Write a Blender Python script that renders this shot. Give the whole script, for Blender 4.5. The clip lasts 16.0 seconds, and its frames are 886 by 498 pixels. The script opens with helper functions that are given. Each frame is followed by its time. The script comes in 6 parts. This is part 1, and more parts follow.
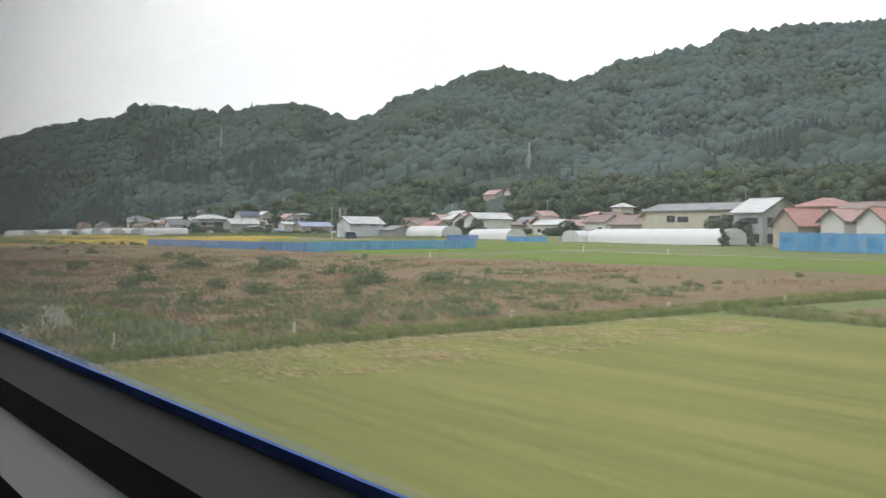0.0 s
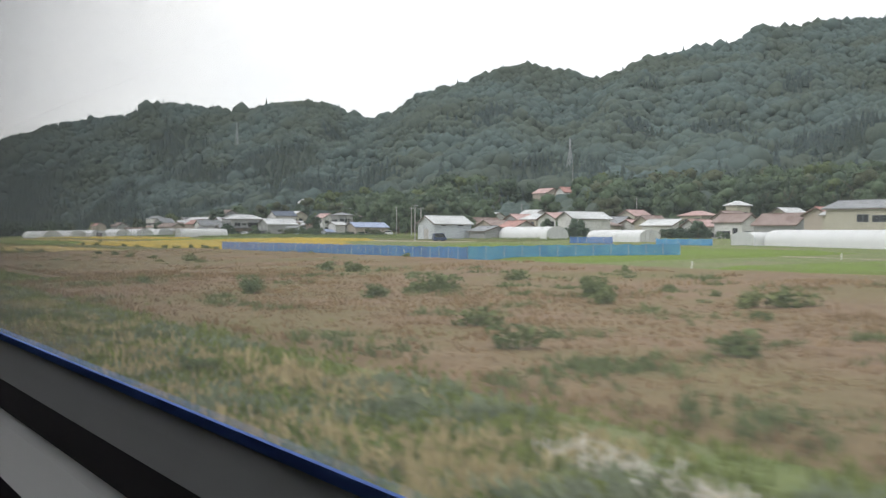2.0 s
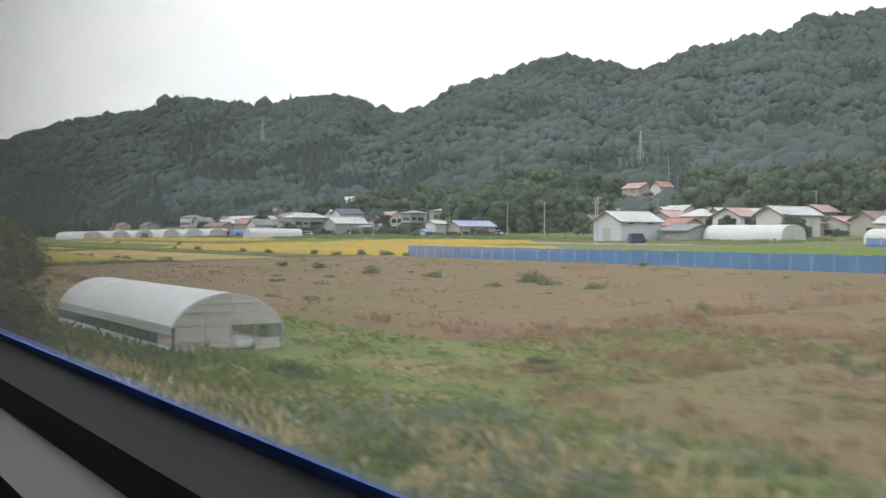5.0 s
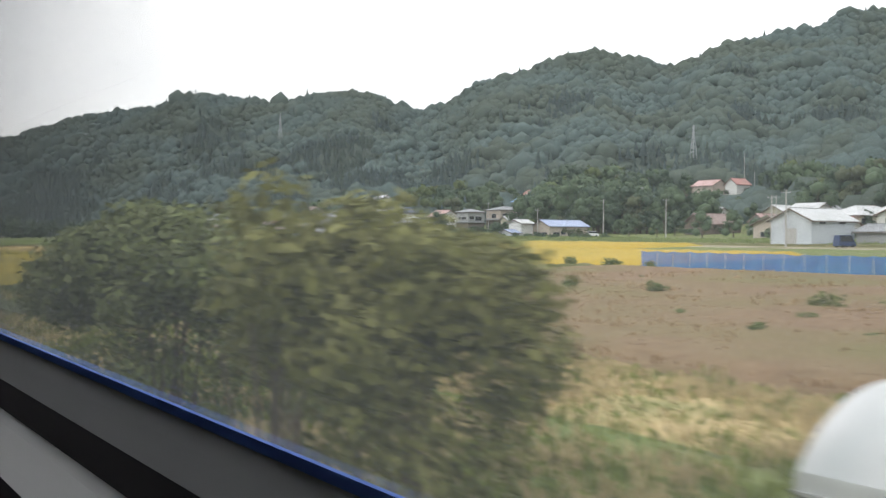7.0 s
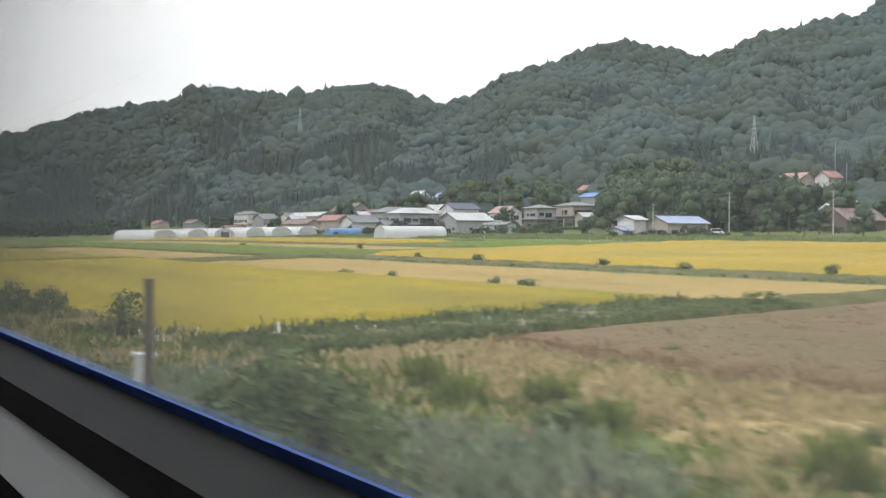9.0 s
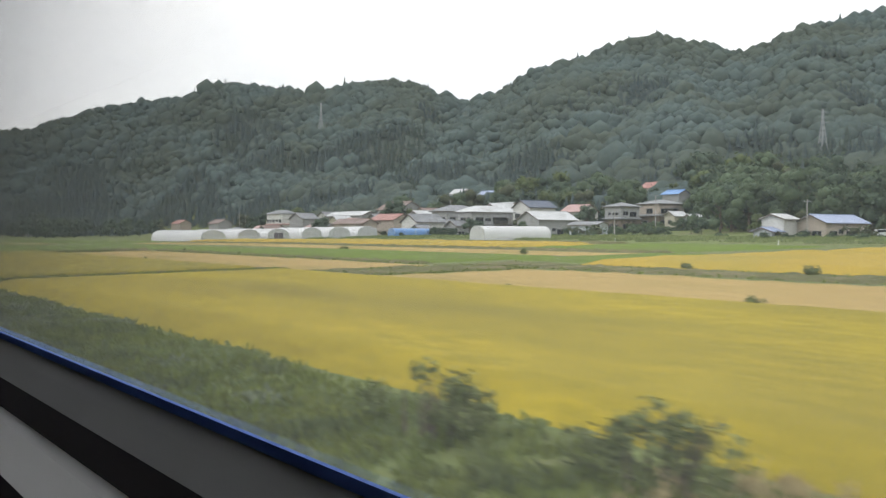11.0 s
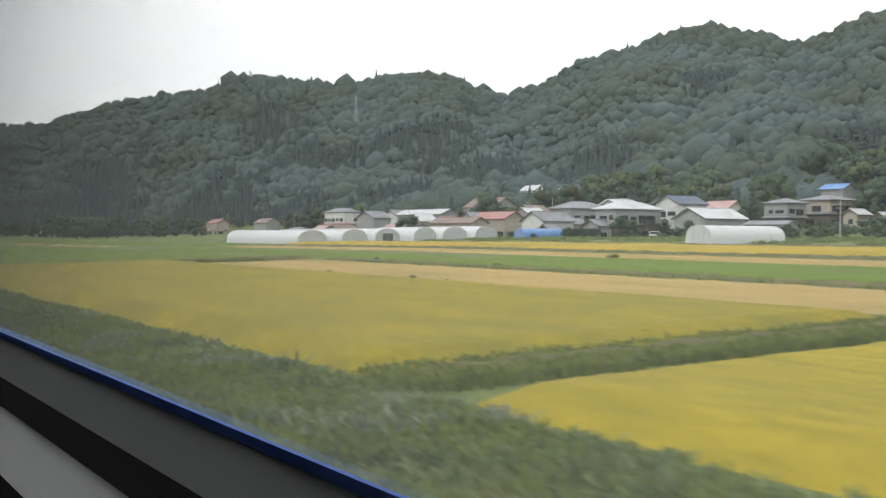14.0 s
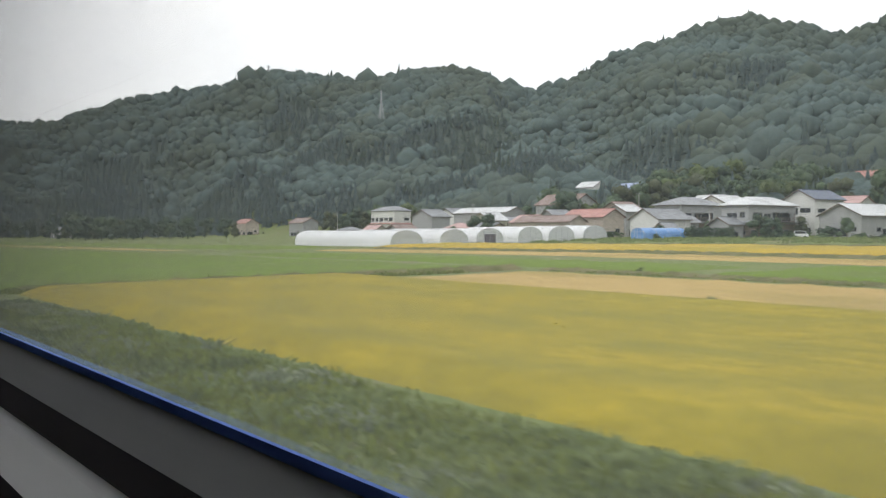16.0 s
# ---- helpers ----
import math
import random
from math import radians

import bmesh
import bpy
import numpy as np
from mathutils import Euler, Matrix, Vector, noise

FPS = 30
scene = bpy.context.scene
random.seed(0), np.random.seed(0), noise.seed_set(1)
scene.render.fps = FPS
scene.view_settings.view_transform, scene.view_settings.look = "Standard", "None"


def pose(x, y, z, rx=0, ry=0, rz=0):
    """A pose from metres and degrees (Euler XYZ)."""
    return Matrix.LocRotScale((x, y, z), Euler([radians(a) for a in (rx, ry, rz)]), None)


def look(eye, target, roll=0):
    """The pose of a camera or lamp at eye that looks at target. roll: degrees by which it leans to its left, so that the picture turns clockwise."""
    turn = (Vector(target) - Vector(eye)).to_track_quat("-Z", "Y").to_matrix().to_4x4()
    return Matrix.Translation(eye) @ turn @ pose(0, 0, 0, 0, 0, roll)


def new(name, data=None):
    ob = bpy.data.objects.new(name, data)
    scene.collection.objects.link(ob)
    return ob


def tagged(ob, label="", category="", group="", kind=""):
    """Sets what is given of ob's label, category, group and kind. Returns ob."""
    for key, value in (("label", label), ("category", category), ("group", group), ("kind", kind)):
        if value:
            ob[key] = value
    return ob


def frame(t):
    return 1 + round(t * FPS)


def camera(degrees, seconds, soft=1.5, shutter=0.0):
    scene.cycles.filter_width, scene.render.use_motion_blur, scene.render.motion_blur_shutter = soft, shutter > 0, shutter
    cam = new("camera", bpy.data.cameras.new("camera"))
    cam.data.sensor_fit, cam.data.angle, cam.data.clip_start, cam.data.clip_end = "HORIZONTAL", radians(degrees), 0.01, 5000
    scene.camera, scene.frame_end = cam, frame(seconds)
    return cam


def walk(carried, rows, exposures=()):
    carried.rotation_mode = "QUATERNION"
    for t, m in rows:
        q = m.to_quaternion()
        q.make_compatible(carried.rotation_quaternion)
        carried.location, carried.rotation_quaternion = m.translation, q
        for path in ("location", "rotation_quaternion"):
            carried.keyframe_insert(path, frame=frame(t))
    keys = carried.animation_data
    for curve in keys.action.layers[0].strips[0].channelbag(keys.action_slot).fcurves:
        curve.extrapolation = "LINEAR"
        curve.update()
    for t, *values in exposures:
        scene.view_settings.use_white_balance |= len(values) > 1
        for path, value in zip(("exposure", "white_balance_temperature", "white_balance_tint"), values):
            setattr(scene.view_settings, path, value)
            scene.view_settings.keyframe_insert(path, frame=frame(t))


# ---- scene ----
cam = camera(44.740, 16.0, soft=1.25, shutter=0.4)
SPEED, EYE = 25.0, 5.0
# small rocking of the carriage every half second: turn, nod, lean (degrees)
ROCK = [
    (-0.02, -0.04, -0.04),
    (0.00, -0.06, -0.11),
    (-0.02, -0.05, -0.09),
    (0.02, 0.02, 0.03),
    (-0.02, 0.02, -0.00),
    (-0.00, 0.01, -0.03),
    (0.01, 0.01, -0.04),
    (0.01, 0.01, -0.06),
    (0.02, 0.01, -0.07),
    (0.02, 0.01, -0.08),
    (0.03, 0.01, -0.10),
    (0.03, 0.01, -0.11),
    (0.03, -0.05, -0.06),
    (0.01, 0.01, 0.03),
    (-0.01, 0.04, 0.02),
    (-0.00, 0.08, 0.14),
    (-0.03, 0.12, 0.07),
    (-0.03, 0.04, 0.01),
    (0.02, -0.07, -0.08),
    (0.02, -0.12, -0.11),
    (-0.01, -0.06, -0.04),
    (0.00, -0.05, -0.04),
    (0.01, -0.04, -0.03),
    (0.02, -0.04, -0.03),
    (0.03, -0.03, -0.02),
    (0.04, -0.02, -0.02),
    (0.00, 0.03, 0.05),
    (-0.01, 0.05, 0.12),
    (0.01, -0.02, 0.07),
    (-0.03, 0.01, 0.12),
    (-0.04, 0.02, 0.11),
    (0.00, 0.03, 0.05),
    (0.02, -0.02, -0.08),
]
HEAD, NOD, LEAN = 57.323, -0.762, 0.349


def seat(i):
    turn, nod, lean = ROCK[i]
    return pose(-SPEED * 0.5 * i, 0, EYE, 90 + NOD + nod, 0, HEAD + turn) @ pose(0, 0, 0, 0, 0, LEAN + lean)


walk(cam, [(0.5 * i, seat(i)) for i in range(33)],
     exposures=[(0.0, 0.0), (6.4, 0.0), (6.9, 0.18), (7.5, 0.38), (7.9, 0.5), (8.2, 0.42), (8.6, 0.2), (9.2, 0.08), (10.0, 0.0), (16.0, 0.0)])

# ---- sky and light: a bright overcast afternoon ----
world = bpy.data.worlds.new("overcast")
world.use_nodes = True
scene.world = world
wn, wl = world.node_tree.nodes, world.node_tree.links
wn.clear()
w_out = wn.new("ShaderNodeOutputWorld")
w_bg = wn.new("ShaderNodeBackground")
w_sky = wn.new("ShaderNodeTexSky")
w_sky.sky_type, w_sky.sun_disc = "NISHITA", False
w_sky.sun_elevation, w_sky.sun_rotation = radians(38), radians(150)
w_skydim = wn.new("ShaderNodeVectorMath")
w_skydim.operation = "SCALE"
w_skydim.inputs["Scale"].default_value = 0.1
w_co = wn.new("ShaderNodeTexCoord")
w_map = wn.new("ShaderNodeMapping")
w_map.inputs["Scale"].default_value = (1.0, 1.0, 2.6)
w_no = wn.new("ShaderNodeTexNoise")
w_no.inputs["Scale"].default_value, w_no.inputs["Detail"].default_value = 2.4, 5.0
w_ramp = wn.new("ShaderNodeValToRGB")
w_ramp.color_ramp.elements[0].position, w_ramp.color_ramp.elements[0].color = 0.25, (0.80, 0.83, 0.86, 1)
w_ramp.color_ramp.elements[1].position, w_ramp.color_ramp.elements[1].color = 0.62, (1.06, 1.06, 1.05, 1)
w_sep = wn.new("ShaderNodeSeparateXYZ")
w_west = wn.new("ShaderNodeMapRange")      # the cloud is thicker and greyer ahead, down the line
w_west.inputs["From Min"].default_value, w_west.inputs["From Max"].default_value = 0.86, 0.99
w_west.inputs["To Min"].default_value, w_west.inputs["To Max"].default_value = 1.0, 1.0
w_neg = wn.new("ShaderNodeMath")
w_neg.operation = "MULTIPLY"
w_neg.inputs[1].default_value = -1.0
w_cl = wn.new("ShaderNodeVectorMath")
w_cl.operation = "SCALE"
w_mix = wn.new("ShaderNodeMix")
w_mix.data_type = "RGBA"
w_mix.inputs["Factor"].default_value = 0.93
wl.new(w_co.outputs["Generated"], w_map.inputs["Vector"])
wl.new(w_map.outputs["Vector"], w_no.inputs["Vector"])
wl.new(w_no.outputs["Fac"], w_ramp.inputs["Fac"])
wl.new(w_co.outputs["Generated"], w_sep.inputs["Vector"])
wl.new(w_sep.outputs["X"], w_neg.inputs[0])
wl.new(w_neg.outputs["Value"], w_west.inputs["Value"])
wl.new(w_ramp.outputs["Color"], w_cl.inputs[0])
wl.new(w_west.outputs["Result"], w_cl.inputs["Scale"])
wl.new(w_sky.outputs["Color"], w_skydim.inputs[0])
wl.new(w_skydim.outputs["Vector"], w_mix.inputs["A"])
wl.new(w_cl.outputs["Vector"], w_mix.inputs["B"])
wl.new(w_mix.outputs["Result"], w_bg.inputs["Color"])
wl.new(w_bg.outputs["Background"], w_out.inputs["Surface"])
w_bg.inputs["Strength"].default_value = 1.57

sun = new("sun", bpy.data.lights.new("sun", "SUN"))
sun.data.energy, sun.data.angle, sun.data.color = 0.8, radians(25), (1.0, 0.98, 0.96)
sun.matrix_world = look((-60, -120, 110), (0, 0, 0))


# ---- materials ----
def mat(name, a, b, scale=1.0, rough=0.9, bump=0.0, spots=None, spot_scale=0.2, spot_at=0.55, spot_soft=0.1, island=0.0, piece=0.0,
        metal=0.0, stretch=(1, 1, 1), fine=None, translucent=0.0):
    """Two colours mixed by a fine noise, a third laid on in patches by a coarse one."""
    m = bpy.data.materials.new(name)
    m.use_nodes = True
    n, l = m.node_tree.nodes, m.node_tree.links
    bsdf = n["Principled BSDF"]
    geo = n.new("ShaderNodeNewGeometry")
    mp = n.new("ShaderNodeMapping")
    mp.inputs["Scale"].default_value = stretch
    l.new(geo.outputs["Position"], mp.inputs["Vector"])
    no = n.new("ShaderNodeTexNoise")
    no.inputs["Scale"].default_value, no.inputs["Detail"].default_value = scale, 6.0
    no.inputs["Roughness"].default_value = 0.65
    l.new(mp.outputs["Vector"], no.inputs["Vector"])
    ramp = n.new("ShaderNodeMapRange")
    ramp.inputs["From Min"].default_value, ramp.inputs["From Max"].default_value = 0.32, 0.68
    l.new(no.outputs["Fac"], ramp.inputs["Value"])
    mx = n.new("ShaderNodeMix")
    mx.data_type = "RGBA"
    mx.inputs["A"].default_value, mx.inputs["B"].default_value = (*a, 1), (*b, 1)
    l.new(ramp.outputs["Result"], mx.inputs["Factor"])
    col = mx.outputs["Result"]
    if spots:
        n2 = n.new("ShaderNodeTexNoise")
        n2.inputs["Scale"].default_value, n2.inputs["Detail"].default_value = spot_scale, 4.0
        l.new(mp.outputs["Vector"], n2.inputs["Vector"])
        r2 = n.new("ShaderNodeMapRange")
        r2.inputs["From Min"].default_value, r2.inputs["From Max"].default_value = spot_at - spot_soft, spot_at + spot_soft
        l.new(n2.outputs["Fac"], r2.inputs["Value"])
        m2 = n.new("ShaderNodeMix")
        m2.data_type = "RGBA"
        m2.inputs["B"].default_value = (*spots, 1)
        l.new(r2.outputs["Result"], m2.inputs["Factor"])
        l.new(col, m2.inputs["A"])
        col = m2.outputs["Result"]
    for amount, source in ((island, geo.outputs["Random Per Island"]), (piece, None)):
        if amount:
            if source is None:
                source = n.new("ShaderNodeObjectInfo").outputs["Random"]
            r3 = n.new("ShaderNodeMapRange")
            r3.inputs["To Min"].default_value, r3.inputs["To Max"].default_value = 1 - amount, 1 + amount
            l.new(source, r3.inputs["Value"])
            hs = n.new("ShaderNodeHueSaturation")
            l.new(r3.outputs["Result"], hs.inputs["Value"])
            l.new(col, hs.inputs["Color"])
            col = hs.outputs["Color"]
    l.new(col, bsdf.inputs["Base Color"])
    bsdf.inputs["Roughness"].default_value, bsdf.inputs["Metallic"].default_value = rough, metal
    bsdf.inputs["Specular IOR Level"].default_value = 0.25
    if bump:
        bp = n.new("ShaderNodeBump")
        bp.inputs["Strength"].default_value, bp.inputs["Distance"].default_value = bump, 0.3 / scale
        l.new(no.outputs["Fac"], bp.inputs["Height"])
        l.new(bp.outputs["Normal"], bsdf.inputs["Normal"])
    if translucent:
        out = n["Material Output"]
        tr = n.new("ShaderNodeBsdfTranslucent")
        l.new(col, tr.inputs["Color"])
        ms = n.new("ShaderNodeMixShader")
        ms.inputs["Fac"].default_value = translucent
        l.new(bsdf.outputs["BSDF"], ms.inputs[1])
        l.new(tr.outputs["BSDF"], ms.inputs[2])
        l.new(ms.outputs["Shader"], out.inputs["Surface"])
    return m


def glassy(name, color, clear, rough=0.3, spots=None):
    """Thin sheet that lets part of the light straight through: film, net, window glass."""
    m = mat(name, tuple(c * 0.8 for c in color), color, 1.5, rough, spots=spots, spot_scale=0.5, spot_soft=0.2)
    n, l = m.node_tree.nodes, m.node_tree.links
    tr = n.new("ShaderNodeBsdfTransparent")
    ms = n.new("ShaderNodeMixShader")
    ms.inputs["Fac"].default_value = clear
    l.new(n["Principled BSDF"].outputs["BSDF"], ms.inputs[1])
    l.new(tr.outputs["BSDF"], ms.inputs[2])
    l.new(ms.outputs["Shader"], n["Material Output"].inputs["Surface"])
    return m


M_GROUND = mat("rough_grass", (0.103, 0.140, 0.036), (0.163, 0.189, 0.061), 0.8, bump=0.4, spots=(0.172, 0.158, 0.085), spot_scale=0.12, spot_at=0.6)
M_GREEN = mat("young_rice", (0.094, 0.151, 0.008), (0.134, 0.197, 0.013), 1.6, bump=0.3, spots=(0.115, 0.155, 0.024), spot_scale=0.08)
M_CUT = mat("regrown_stubble", (0.122, 0.136, 0.016), (0.188, 0.190, 0.032), 1.5, bump=0.05, spots=(0.250, 0.222, 0.056), spot_scale=0.13, spot_at=0.62,
            spot_soft=0.12, stretch=(0.05, 1.5, 1))
M_RICE = mat("ripe_rice", (0.253, 0.202, 0.006), (0.392, 0.305, 0.011), 1.0, bump=0.25, spots=(0.215, 0.176, 0.016), spot_scale=0.09, spot_at=0.54, spot_soft=0.16, stretch=(0.35, 1.3, 1))
M_RICE_DULL = mat("ripening_rice", (0.216, 0.175, 0.006), (0.340, 0.266, 0.012), 1.0, bump=0.25, spots=(0.190, 0.168, 0.018), spot_scale=0.22, spot_at=0.54, spot_soft=0.2, stretch=(0.6, 1.2, 1))
M_RICE_FAR = mat("golden_rice", (0.364, 0.253, 0.028), (0.439, 0.312, 0.043), 0.8, bump=0.25, spots=(0.307, 0.244, 0.038), spot_scale=0.05)
M_TAN = mat("cut_stubble", (0.347, 0.242, 0.080), (0.441, 0.317, 0.119), 0.9, bump=0.5, spots=(0.310, 0.234, 0.073), spot_scale=0.1, stretch=(0.4, 1.5, 1))
M_BROWN = mat("dry_weeds", (0.146, 0.091, 0.051), (0.228, 0.153, 0.088), 0.9, bump=0.35, spots=(0.150, 0.126, 0.050), spot_scale=0.07, spot_at=0.54, spot_soft=0.14)
M_DIRT = mat("farm_track", (0.26, 0.22, 0.16), (0.36, 0.31, 0.24), 1.2, bump=0.4, spots=(0.17, 0.17, 0.08), spot_scale=0.2)
M_SOIL = mat("bare_soil", (0.105, 0.078, 0.058), (0.160, 0.120, 0.088), 1.5, bump=0.6, spots=(0.12, 0.12, 0.05), spot_scale=0.5)
M_BANK = mat("bank_grass", (0.081, 0.089, 0.025), (0.128, 0.123, 0.047), 1.5, bump=0.8, spots=(0.17, 0.15, 0.07), spot_scale=0.3)
# Distance haze is painted into the hill greens: lightened and shifted to blue.
M_FOREST = mat("hazed_forest_leaves", (0.092, 0.136, 0.130), (0.177, 0.234, 0.222), 0.75, bump=1.0, spots=(0.122, 0.154, 0.124), spot_scale=0.012, spot_at=0.52, spot_soft=0.1, island=0.08, translucent=0.42)
M_CONIFER = mat("hazed_cedar_needles", (0.071, 0.101, 0.101), (0.099, 0.132, 0.128), 0.5, bump=0.6, spots=(0.080, 0.108, 0.090), spot_scale=0.02, island=0.10, translucent=0.4)
# Floor colour lifted too, which softens the shade between crowns.
M_HILLSOIL = mat("hazed_forest_floor", (0.07, 0.095, 0.08), (0.10, 0.125, 0.105), 0.1, bump=0.5)
M_LEAF = mat("broad_leaves", (0.120, 0.150, 0.053), (0.201, 0.223, 0.090), 0.9, rough=0.7, island=0.35, translucent=0.12)
M_LEAF_YELLOW = mat("yellowish_leaves", (0.138, 0.145, 0.040), (0.210, 0.203, 0.066), 0.9, rough=0.7, island=0.3, translucent=0.12)
M_LEAF_BRONZE = mat("bronze_leaves", (0.126, 0.129, 0.039), (0.204, 0.197, 0.071), 1.2, rough=0.7, island=0.4, translucent=0.12)
M_TREE = mat("tree_leaves", (0.079, 0.118, 0.069), (0.124, 0.166, 0.098), 0.5, rough=0.8, bump=0.5, island=0.16, translucent=0.25)
M_TREE_DARK = mat("dark_tree_leaves", (0.062, 0.092, 0.065), (0.095, 0.132, 0.086), 0.5, rough=0.8, bump=0.5, island=0.16, translucent=0.25)
M_TREE_LIGHT = mat("light_tree_leaves", (0.095, 0.126, 0.054), (0.138, 0.171, 0.076), 0.5, rough=0.8, bump=0.5, island=0.16, translucent=0.25)
M_TREE_RUSTY = mat("rusty_tree_leaves", (0.081, 0.096, 0.057), (0.117, 0.131, 0.077), 0.5, rough=0.8, bump=0.5, island=0.16, translucent=0.25)
M_MOWN = mat("mown_grass", (0.085, 0.118, 0.022), (0.150, 0.180, 0.042), 1.4, bump=0.4, spots=(0.190, 0.160, 0.075), spot_scale=0.35, spot_at=0.55, spot_soft=0.07, stretch=(0.35, 1.4, 1))
M_DRY_VERGE = mat("dry_grass_mat", (0.354, 0.275, 0.128), (0.496, 0.385, 0.195), 1.2, bump=0.4, spots=(0.236, 0.220, 0.085), spot_scale=0.22, spot_at=0.6)
M_BARK = mat("bark", (0.10, 0.08, 0.06), (0.17, 0.14, 0.11), 4.0, bump=0.6)
M_WEED_GREEN = mat("weed_green", (0.143, 0.184, 0.045), (0.235, 0.263, 0.075), 0.5, island=0.3, translucent=0.4)
M_CREEPER = mat("creeper_leaves", (0.168, 0.215, 0.085), (0.27, 0.315, 0.138), 0.4, island=0.10, translucent=0.4)
M_WEED_PALE = mat("weed_pale", (0.382, 0.310, 0.158), (0.551, 0.450, 0.255), 0.6, island=0.25, translucent=0.35)
M_WEED_STRAW = mat("weed_straw", (0.270, 0.190, 0.103), (0.380, 0.276, 0.161), 0.4, island=0.2, translucent=0.4)
M_WEED_DULL = mat("dull_green_weeds", (0.115, 0.150, 0.060), (0.185, 0.215, 0.095), 0.5, island=0.25, translucent=0.3)
M_WEED_GREY = mat("dusty_leaves", (0.195, 0.231, 0.137), (0.274, 0.303, 0.202), 0.5, island=0.2, translucent=0.3)
M_WEED_BROWN = mat("weed_brown", (0.254, 0.168, 0.092), (0.316, 0.216, 0.124), 0.4, island=0.22, translucent=0.4)
M_PLUME = mat("grass_plumes", (0.55, 0.50, 0.42), (0.72, 0.68, 0.60), 3.0, island=0.2)
M_RICE_TUFT = mat("rice_ears", (0.380, 0.308, 0.010), (0.452, 0.376, 0.015), 0.5, island=0.06, translucent=0.45)
M_RICE_TUFT_DULL = mat("rice_ears_dull", (0.306, 0.254, 0.008), (0.384, 0.318, 0.014), 0.5, island=0.10, translucent=0.45)
M_STRAW = mat("straw", (0.413, 0.335, 0.167), (0.551, 0.452, 0.256), 1.0, island=0.25, translucent=0.4)


# ---- building helpers ----
def mesh_np(name, verts, faces, material=None, smooth=False):
    """A mesh from arrays: verts (n, 3) and faces (m, k), all faces with k corners."""
    me = bpy.data.meshes.new(name)
    verts, faces = np.asarray(verts, dtype=np.float32), np.asarray(faces, dtype=np.int32)
    m, k = faces.shape
    me.vertices.add(len(verts))
    me.vertices.foreach_set("co", verts.ravel())
    me.loops.add(m * k)
    me.loops.foreach_set("vertex_index", faces.ravel())
    me.polygons.add(m)
    me.polygons.foreach_set("loop_start", np.arange(0, m * k, k, dtype=np.int32))
    me.polygons.foreach_set("loop_total", np.full(m, k, dtype=np.int32))
    if smooth:
        me.polygons.foreach_set("use_smooth", np.ones(m, dtype=bool))
    me.update(calc_edges=True)
    if material:
        me.materials.append(material)
    return me


def thing(name, x, y, z, label, category, group="", turn=0.0):
    ob = new(name)
    ob.matrix_basis = pose(x, y, z, 0, 0, turn)
    return tagged(ob, label, category, group)


def finish(bm, name, material, smooth=False):
    me = bpy.data.meshes.new(name)
    bmesh.ops.recalc_face_normals(bm, faces=bm.faces)
    bm.to_mesh(me)
    bm.free()
    if smooth:
        me.polygons.foreach_set("use_smooth", np.ones(len(me.polygons), dtype=bool))
    me.materials.append(material)
    return me


def part(name, bm, material, parent, label="", smooth=False):
    """Links a bmesh as one mesh object under a thing or a part."""
    ob = new(name, finish(bm, name, material, smooth))
    ob.parent = parent
    return tagged(ob, label)


def box(bm, x0, x1, y0, y1, z0, z1):
    v = [bm.verts.new(p) for p in ((x0, y0, z0), (x1, y0, z0), (x1, y1, z0), (x0, y1, z0), (x0, y0, z1), (x1, y0, z1), (x1, y1, z1), (x0, y1, z1))]
    for f in ((0, 3, 2, 1), (4, 5, 6, 7), (0, 1, 5, 4), (1, 2, 6, 5), (2, 3, 7, 6), (3, 0, 4, 7)):
        bm.faces.new([v[i] for i in f])
    return bm


def boxed(*a):
    return box(bmesh.new(), *a)


def sweep(bm, profile, x0, x1):
    """A closed (y, z) profile drawn out along x."""
    a = [bm.verts.new((x0, y, z)) for y, z in profile]
    b = [bm.verts.new((x1, y, z)) for y, z in profile]
    n = len(profile)
    for i in range(n):
        bm.faces.new((a[i], a[(i + 1) % n], b[(i + 1) % n], b[i]))
    bm.faces.new(a[::-1])
    bm.faces.new(b)
    return bm


def pole_mesh(bm, x, y, z0, z1, r0, r1, sides=8, dx=0.0, dy=0.0):
    a, b = [], []
    for i in range(sides):
        c, s = math.cos(i * 2 * math.pi / sides), math.sin(i * 2 * math.pi / sides)
        a.append(bm.verts.new((x + r0 * c, y + r0 * s, z0)))
        b.append(bm.verts.new((x + dx + r1 * c, y + dy + r1 * s, z1)))
    for i in range(sides):
        bm.faces.new((a[i], a[(i + 1) % sides], b[(i + 1) % sides], b[i]))
    bm.faces.new(a[::-1])
    bm.faces.new(b)
    return bm


def bar(bm, p, q, r=0.03):
    """A square bar from p to q."""
    p, q = Vector(p), Vector(q)
    d = (q - p).normalized()
    side = d.cross(Vector((0, 0, 1)) if abs(d.z) < 0.9 else Vector((1, 0, 0))).normalized() * r
    up = side.cross(d).normalized() * r
    rings = [[bm.verts.new(e + s * side + u * up) for s, u in ((-1, -1), (1, -1), (1, 1), (-1, 1))] for e in (p, q)]
    for i in range(4):
        bm.faces.new((rings[0][i], rings[0][(i + 1) % 4], rings[1][(i + 1) % 4], rings[1][i]))
    bm.faces.new(rings[0][::-1])
    bm.faces.new(rings[1])
    return bm


